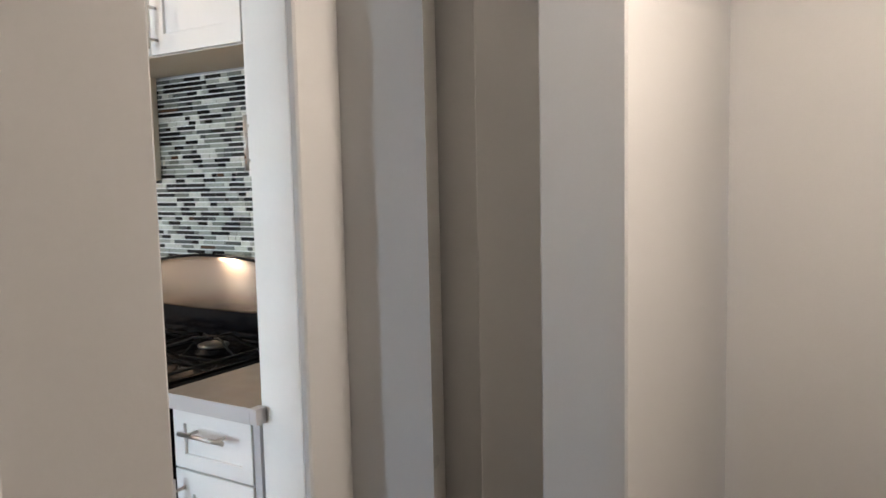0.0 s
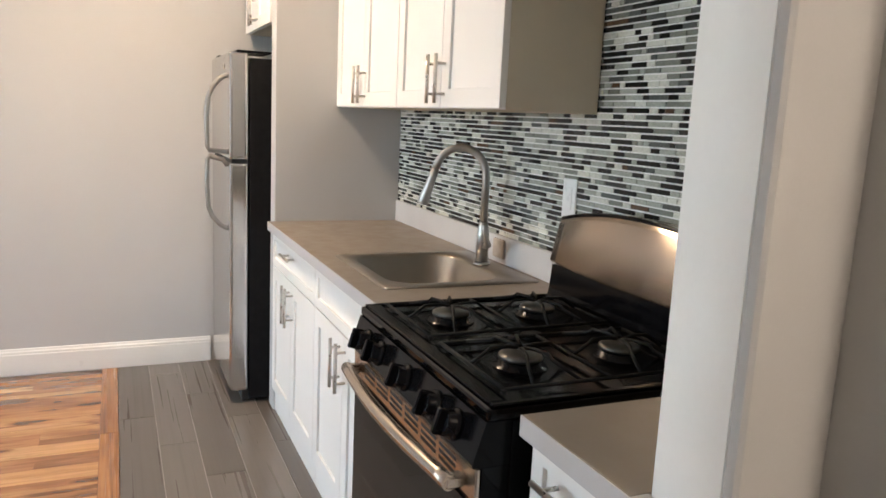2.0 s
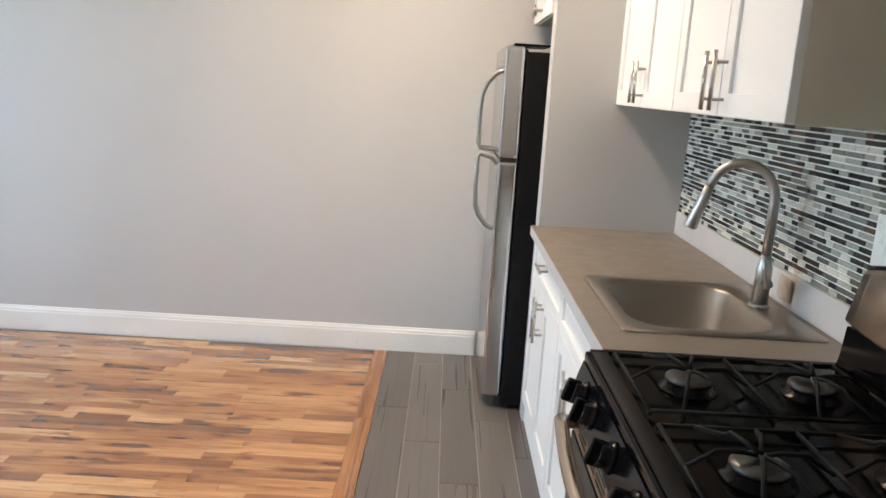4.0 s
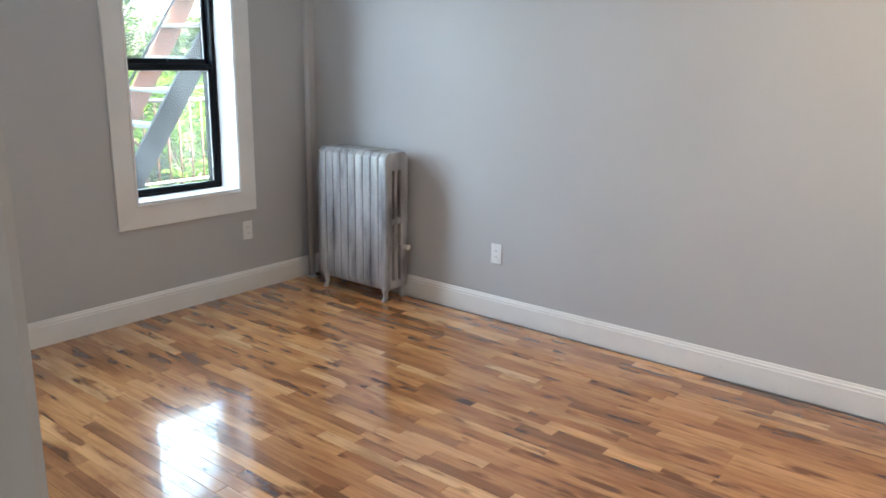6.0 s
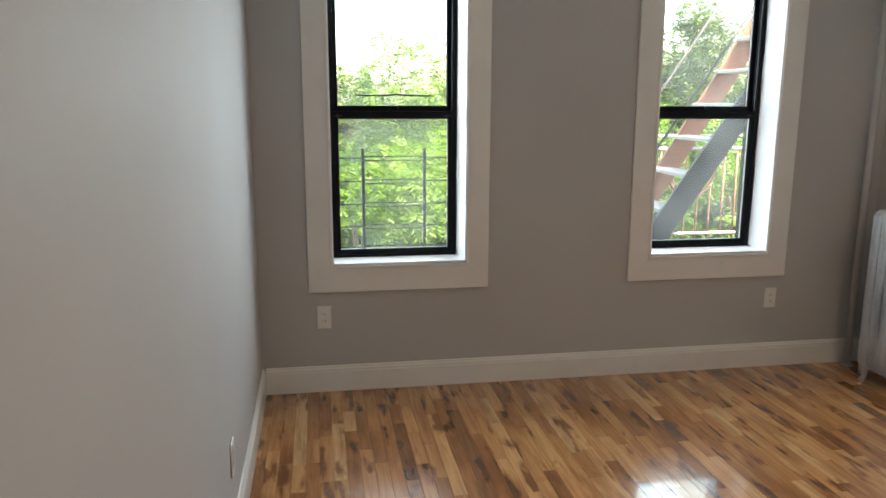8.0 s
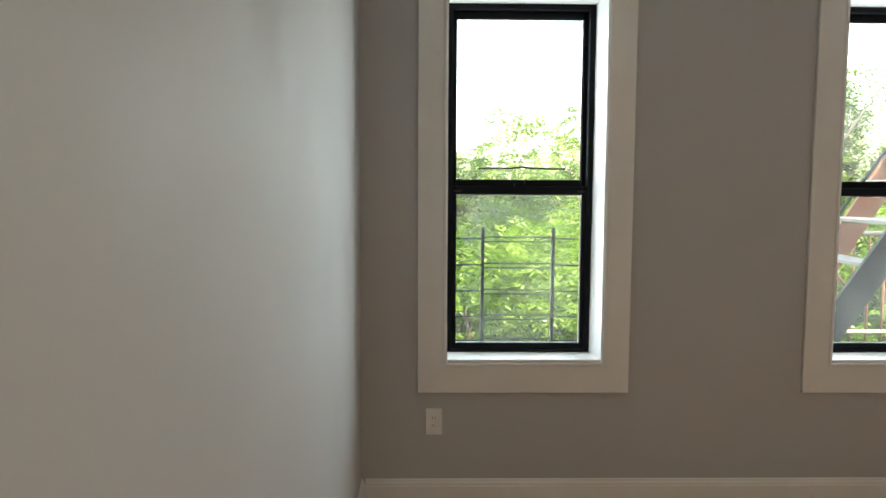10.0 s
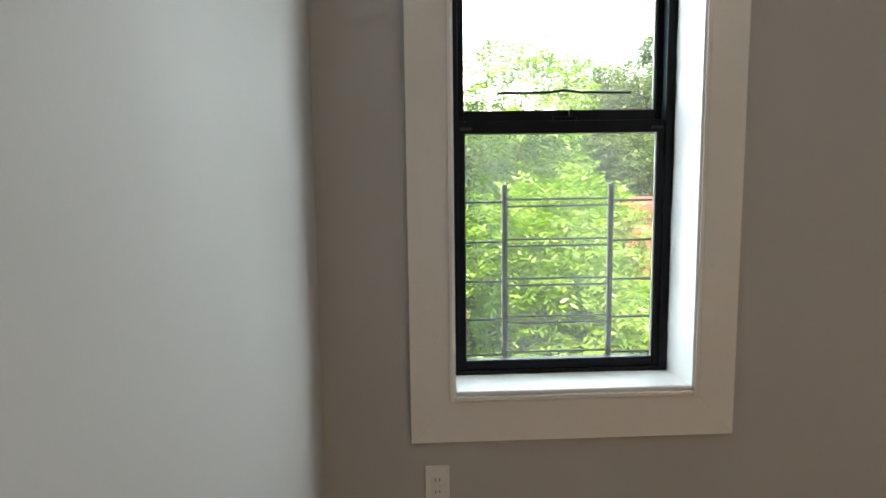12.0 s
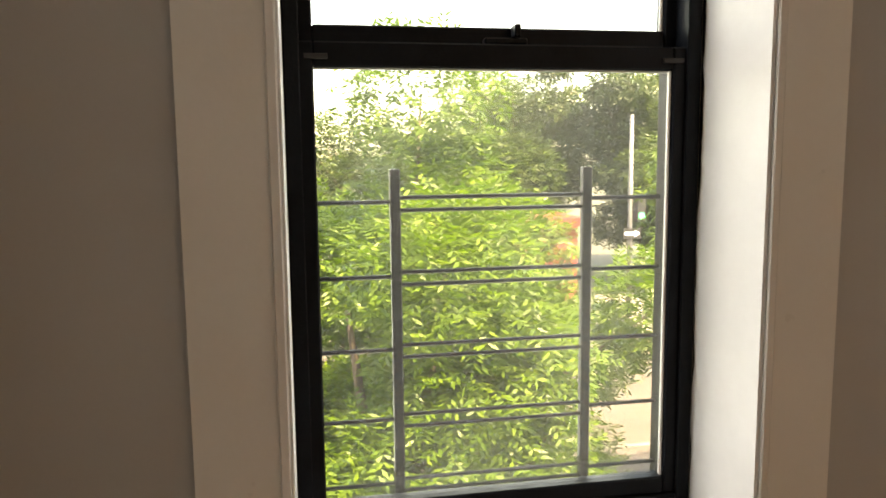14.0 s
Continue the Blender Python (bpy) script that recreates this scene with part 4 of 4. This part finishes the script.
def brick_building(x0, x1, y0, y1, height, floors, bays, label):
    house = base("apartment_building", (x0 + x1) / 2, y0, STREET, label, "building", "buildings across the street")
    bm = bmesh.new()
    cube(bm, x0, x1, y0, y1, STREET - 0.15, STREET + height)
    part("wall", bm, BRICK, house)
    block("roof", (x0 - 0.2, x1 + 0.2, y0 - 0.25, y1, STREET + height + 0.005, STREET + height + 0.35), BRICK, house)
    sw, sh = (x1 - x0) / max(bays, 1), height / floors
    for f in range(floors):
        for k in range(bays):
            xc, zc = x0 + (k + 0.5) * sw, STREET + (f + 0.55) * sh
            win = block("window", (xc - 0.55, xc + 0.55, y0 - 0.06, y0 - 0.005, zc - 0.85, zc + 0.85), TRIM, house)
            block("pane", (xc - 0.47, xc + 0.47, y0 - 0.075, y0 - 0.062, zc - 0.78, zc + 0.78), DARK_PANE, win)


brick_building(-18, -4.5, 36, 46, 6.6, 2, 5, "red brick apartment building across the street")
brick_building(4.6, 6.75, 30.2, 33.5, 2.7, 1, 0, "low red brick building beyond the far pavement")

pole = base("traffic_pole", 6.74, 25.7, STREET, "galvanised traffic pole with arrow sign and green signal", "traffic pole")
part("foundation", lathe(bmesh.new(), [(0.26, 0.0), (0.24, 0.30), (0.17, 0.36)], (6.74, 25.7, STREET), 8), CONCRETE, pole)
part("shaft", tube(bmesh.new(), [(6.74, 25.7, STREET + 0.36), (6.74, 25.7, 2.5)], 0.07, 12, [0.095, 0.06]), GALV, pole)
sg = block("arrow_sign", (6.47, 7.05, 25.57, 25.59, -1.25, -0.93), SIGN_BLACK, pole, 0.0, "black sign with a white arrow")
bm = bmesh.new()
extrude_outline(bm, [(6.51, -1.14), (6.84, -1.14), (6.84, -1.20), (7.02, -1.09), (6.84, -0.98), (6.84, -1.04), (6.51, -1.04)], "y", 25.555, 25.568)
part("arrow", bm, SIGN_WHITE, sg)
sh = block("signal_head", (6.86, 7.14, 25.45, 25.75, -0.72, 0.10), SIGN_BLACK, pole, 0.03, "dark signal head lit green")
part("lens", tube(bmesh.new(), [(7.0, 25.448, -0.55), (7.0, 25.43, -0.55)], 0.11, 16), SIGNAL_GREEN, sh)
block("bracket", (6.79, 6.86, 25.6, 25.68, -0.40, -0.34), GALV, pole)


def leaf_mesh(name, centres, radius, count, size, paint, seed, flat=0.8, rng_cut=1.0):
    """Many small pinnate leaves: leaflets in pairs along short drooping stalks."""
    rng = np.random.default_rng(seed)
    verts, faces = [], []
    pick = rng.integers(0, len(centres), count)
    for k in range(count):
        c = np.array(centres[pick[k]])
        v = rng.normal(size=3)
        v /= np.linalg.norm(v)
        p = c + v * radius[pick[k]] * rng.uniform(0.35, 1.0) ** 0.6 * np.array([1, 1, flat])
        out = v * 0.8 + rng.normal(size=3) * 0.6
        out[2] -= 0.25
        out /= np.linalg.norm(out)
        side = np.cross(out, (0, 0, 1.0))
        side /= np.linalg.norm(side) + 1e-6
        up = np.cross(side, out)
        pairs = 3
        for j in range(pairs):
            at = p + out * size * 0.55 * j
            for s in (-1, 1):
                d = out * 0.55 + side * s * 0.8 + up * rng.uniform(-0.35, 0.15)
                d /= np.linalg.norm(d)
                n = np.cross(d, up + rng.normal(size=3) * 0.25)
                n /= np.linalg.norm(n) + 1e-6
                ln = size * rng.uniform(0.8, 1.25)
                wd = n * ln * 0.145
                i = len(verts)
                verts += [at, at + d * ln * 0.45 + wd, at + d * ln, at + d * ln * 0.45 - wd]
                faces.append((i, i + 1, i + 2, i + 3))
    me = bpy.data.meshes.new(name)
    me.from_pydata([tuple(v) for v in verts], [], faces)
    me.materials.append(paint)
    return me


def tree(x, y, height, spread, count, size, paint, seed, label, low=0.25):
    thing = base("street_tree", x, y, STREET, label, "tree", "street trees")
    rng = np.random.default_rng(seed)
    bm = bmesh.new()
    fork = STREET + height * low
    tube(bm, [(x, y, STREET - 0.15), (x + 0.05, y, STREET + height * 0.12), (x, y + 0.05, fork)], 0.15, 10, [0.22, 0.16, 0.13])
    centres, radii = [], []
    limbs = 9
    for k in range(limbs):
        a = 2 * math.pi * k / limbs + rng.uniform(-0.3, 0.3)
        reach = spread * rng.uniform(0.45, 0.85)
        top = STREET + height * rng.uniform(0.48, 0.95)
        end = (x + reach * math.cos(a), y + reach * math.sin(a), top)
        mid = (x + reach * 0.4 * math.cos(a), y + reach * 0.4 * math.sin(a), fork + (top - fork) * 0.55)
        tube(bm, [(x, y, fork - 0.1), mid, end], 0.06, 7, [0.09, 0.055, 0.015])
        for _ in range(5):
            f = rng.uniform(0.35, 1.05)
            c = np.array((x, y, fork)) * (1 - f) + np.array(end) * f + rng.normal(size=3) * spread * 0.16
            centres.append(c)
            radii.append(spread * rng.uniform(0.18, 0.36))
            tube(bm, [mid, tuple(c)], 0.02, 5, [0.03, 0.008])
    for _ in range(6):
        c = np.array((x, y, STREET + height * rng.uniform(0.6, 0.84))) + rng.normal(size=3) * spread * 0.25
        centres.append(c)
        radii.append(spread * 0.30)
        tube(bm, [(x, y, fork), tuple(c)], 0.02, 5, [0.05, 0.008])
    part("trunk", bm, BARK, thing)
    crown = new("crown", leaf_mesh("crown", centres, radii, count, size, paint, seed))
    crown.parent = thing
    crown.matrix_parent_inverse = thing.matrix_world.inverted()
    tagged(crown, "dense light green pinnate leaves")


tree(-2.52, 9.2, 5.6, 1.95, 42000, 0.066, LEAF, 3, "leafy young street tree in full sun close to the windows", 0.22)
tree(-5.6, 13.0, 5.3, 2.4, 9000, 0.11, LEAF, 5, "leafy street tree beside the near pavement")
tree(4.3, 12.9, 5.8, 2.6, 11000, 0.11, LEAF, 8, "leafy street tree beyond the fire escape")
tree(11.0, 15.5, 4.7, 3.0, 7000, 0.13, LEAF_DARK, 11, "dull green street tree beyond the fire escape")
tree(13.2, 31.0, 8.2, 4.2, 6500, 0.26, LEAF_DARK, 15, "dark green tree behind the far pavement")
tree(-0.5, 34.0, 6.2, 4.6, 8500, 0.24, LEAF_DARK, 19, "dull green tree across the street")
tree(6.6, 38.0, 9.6, 4.4, 10000, 0.26, LEAF_DARK, 33, "dull green tree behind the brick building", 0.15)
tree(12.0, 36.0, 10.0, 4.6, 12000, 0.26, LEAF_DARK, 21, "dull green tree behind the traffic pole", 0.12)
tree(20.0, 31.0, 5.8, 4.5, 2200, 0.30, LEAF_DARK, 23, "tall dull tree down the street")
tree(-9.0, 31.0, 5.3, 4.5, 2000, 0.30, LEAF_DARK, 27, "tall dull tree across the street")

# fire escape outside the second window: landing, rail and a steep stair rising to the east
escape = base("fire_escape", -0.4, 6.2, 0.45, "iron fire escape with a steep stair and railing", "fire escape")
ey0, ey1 = NOUT + 0.08, 6.85
slats = bmesh.new()
for k in range(14):
    y = ey0 + (ey1 - ey0) * k / 13
    cube(slats, -1.2, 1.6, y - 0.02, y + 0.02, 0.36, 0.385)
part("landing", slats, IRON_GREY, escape, "slatted iron landing")
for x in (-1.15, 1.55):
    block("bracket_beam", (x - 0.03, x + 0.03, NOUT + 0.002, ey1, 0.30, 0.359), IRON_GREY, escape)
slope = (1.397 - 0.600) / (-0.413 + 0.956)


def stringer(y, x0, z0, x1, z1, depth, paint):
    bm = bmesh.new()
    w = depth / 2
    nx, nz = -(z1 - z0), (x1 - x0)
    ln = math.hypot(nx, nz)
    nx, nz = nx / ln * w, nz / ln * w
    extrude_outline(bm, [(x0 + nx, z0 + nz), (x0 - nx, z0 - nz), (x1 - nx, z1 - nz), (x1 + nx, z1 + nz)], "y", y - 0.012, y + 0.012)
    return part("stringer", bm, paint, escape)


stringer(5.95, -1.115, 0.365, 0.55, 2.81, 0.155, IRON_GREY)
stringer(6.55, -1.00, 0.365, 0.52, 2.81, 0.155, IRON_RED)
for k in range(10):
    z = 0.56 + 0.232 * k
    x = -0.985 + (z - 0.56) / slope
    block("tread", (x - 0.085, x + 0.085, 5.963, 6.537, z - 0.012, z + 0.012), IRON_SUNLIT, escape, 0.003)
for y, paint, lift in ((6.58, IRON_GREY, 0.70), (5.93, IRON_GREY, 0.78)):
    part("handrail", tube(bmesh.new(), [(-0.98, y, 0.42), (-0.98, y, 0.42 + lift), (0.30, y, 2.30 + lift)], 0.010, 8), paint, escape)
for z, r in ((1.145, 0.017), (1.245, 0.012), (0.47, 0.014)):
    part("guard_rail", tube(bmesh.new(), [(-1.18, ey1, z), (1.58, ey1, z)], r, 8), IRON_SUNLIT, escape)
for k in range(26):
    x = -1.15 + 2.7 * k / 25
    part("baluster", tube(bmesh.new(), [(x, ey1, 0.386), (x, ey1, 1.14)], 0.008, 6), IRON_RED, escape)
loop = [(-0.10 - 0.22 * (1 - math.cos(a)), 6.7, 1.13 - 0.3575 * math.sin(a)) for a in [math.pi * k / 14 for k in range(15)]]
part("scroll", tube(bmesh.new(), loop, 0.011, 8), IRON_RED, escape, "curved rusty iron scroll")

# ---- small pieces: mosaic, floor tiles, floor strips ----
shared = {}


def piece_mesh(key, lx, ly, lz, material, bevel):
    if key not in shared:
        bm = cube(bmesh.new(), -lx / 2, lx / 2, -ly / 2, ly / 2, -lz / 2, lz / 2, bevel=bevel)
        me = bpy.data.meshes.new(key[0])
        bm.to_mesh(me)
        bm.free()
        me.materials.append(material)
        shared[key] = me
    return shared[key]


def box_into(verts, faces, x0, x1, y0, y1, z0, z1):
    i = len(verts)
    verts += [(x0, y0, z0), (x1, y0, z0), (x1, y1, z0), (x0, y1, z0), (x0, y0, z1), (x1, y0, z1), (x1, y1, z1), (x0, y1, z1)]
    faces += [(i, i + 3, i + 2, i + 1), (i + 4, i + 5, i + 6, i + 7), (i, i + 1, i + 5, i + 4), (i + 1, i + 2, i + 6, i + 5), (i + 2, i + 3, i + 7, i + 6), (i + 3, i, i + 4, i + 7)]


rng = random.Random(4)
mosaic_wall = tagged(block("wall_mosaic", (-3.496, -0.8325, 0.0005, 0.005, 1.0085, 1.80), GROUT), kind="structure")
LENS = (0.020, 0.032, 0.044, 0.058, 0.072, 0.090)
verts, faces, made = [], [], 0
row_h = 0.0168
z = 1.0095
while z + row_h < 1.80:
    x = -3.494 - rng.uniform(0, 0.05)
    hi = z + row_h - 0.0045
    x_end = -0.834 if hi < 1.445 else -2.43
    while x < x_end:
        ln = rng.choice(LENS)
        a, b = max(x, -3.494), min(x + ln, x_end)
        if b - a > 0.006:
            if made < 300 and -3.10 < a < -2.20 and z > 1.13 and abs(b - a - ln) < 1e-6:
                ob = new("tile", piece_mesh(("tile", ln), ln, 0.004, row_h - 0.0045, MOSAIC, 0.0006))
                ob.parent = mosaic_wall
                ob.location = ((a + b) / 2, 0.0073, (z + hi) / 2)
                made += 1
            else:
                box_into(verts, faces, a, b, 0.0053, 0.0093, z, hi)
        x += ln + 0.004
    z += row_h
me = bpy.data.meshes.new("mosaic_tiles")
me.from_pydata(verts, [], faces)
me.materials.append(MOSAIC_JOINED)
rest = tagged(new("mosaic_tiles", me), "black grey and white glass mosaic strips", kind="stuff")
rest.parent = mosaic_wall

# grey wood-look floor tiles running east-west
for row in range(17):
    y1 = BORDER - 0.003 - row * 0.154
    y0 = y1 - 0.151
    if y1 < -0.9:
        break
    x = -5.3 - 0.9 * ((row * 0.37) % 1)
    while x < -0.002:
        a, b = max(x, -5.3), min(x + 0.905, -0.002)
        if b - a > 0.02:
            ln = round(b - a, 3)
            ob = new("floor_tile", piece_mesh(("floor_tile", ln), ln, y1 - y0, 0.0098, GREY_PLANK, 0.0012))
            ob.parent = floor_kitchen
            ob.location = ((a + b) / 2, (y0 + y1) / 2, -0.0051)
        x += 0.908

# oak strips running north-south behind a border board
for a, b in ((WEST + 0.001, -2.2), (-2.199, -0.9), (-0.899, -0.001)):
    ob = block("border_board", (a, b, BORDER, BORDER + 0.075, -0.0125, 0.001), OAK_BORDER, floor, 0.001)
verts, faces, made = [], [], 0
width = 0.0572
k = 0
while WEST + (k + 1) * width < -0.001:
    x0 = WEST + 0.001 + k * width
    x1 = x0 + width - 0.0006
    y = BORDER + 0.0756
    while y < NORTH - 0.003:
        ln = rng.choice((0.23, 0.31, 0.42, 0.55, 0.71, 0.92))
        b = min(y + ln, NORTH - 0.002)
        if NORTH - b < 0.12:
            b = NORTH - 0.002
        ln = round(b - y, 3)
        if made < 300 and x0 < -1.25:
            ob = new("floor_strip", piece_mesh(("floor_strip", ln), width - 0.0006, ln - 0.0006, 0.0125, OAK, 0.0007))
            ob.parent = floor
            ob.location = ((x0 + x1) / 2, (y + b) / 2, -0.00625 + rng.uniform(-0.0002, 0.0002))
            ob.rotation_euler = (rng.uniform(-0.0004, 0.0004), rng.uniform(-0.003, 0.003), 0)
            made += 1
        else:
            box_into(verts, faces, x0, x1, y, b - 0.0006, -0.0125, rng.uniform(-0.0003, 0.0002))
        y = b
    k += 1
me = bpy.data.meshes.new("oak_floor_strips")
me.from_pydata(verts, [], faces)
me.materials.append(OAK_JOINED)
rest = tagged(new("oak_floor_strips", me), "varnished mixed-tone oak floor strips", kind="stuff")
rest.parent = floor
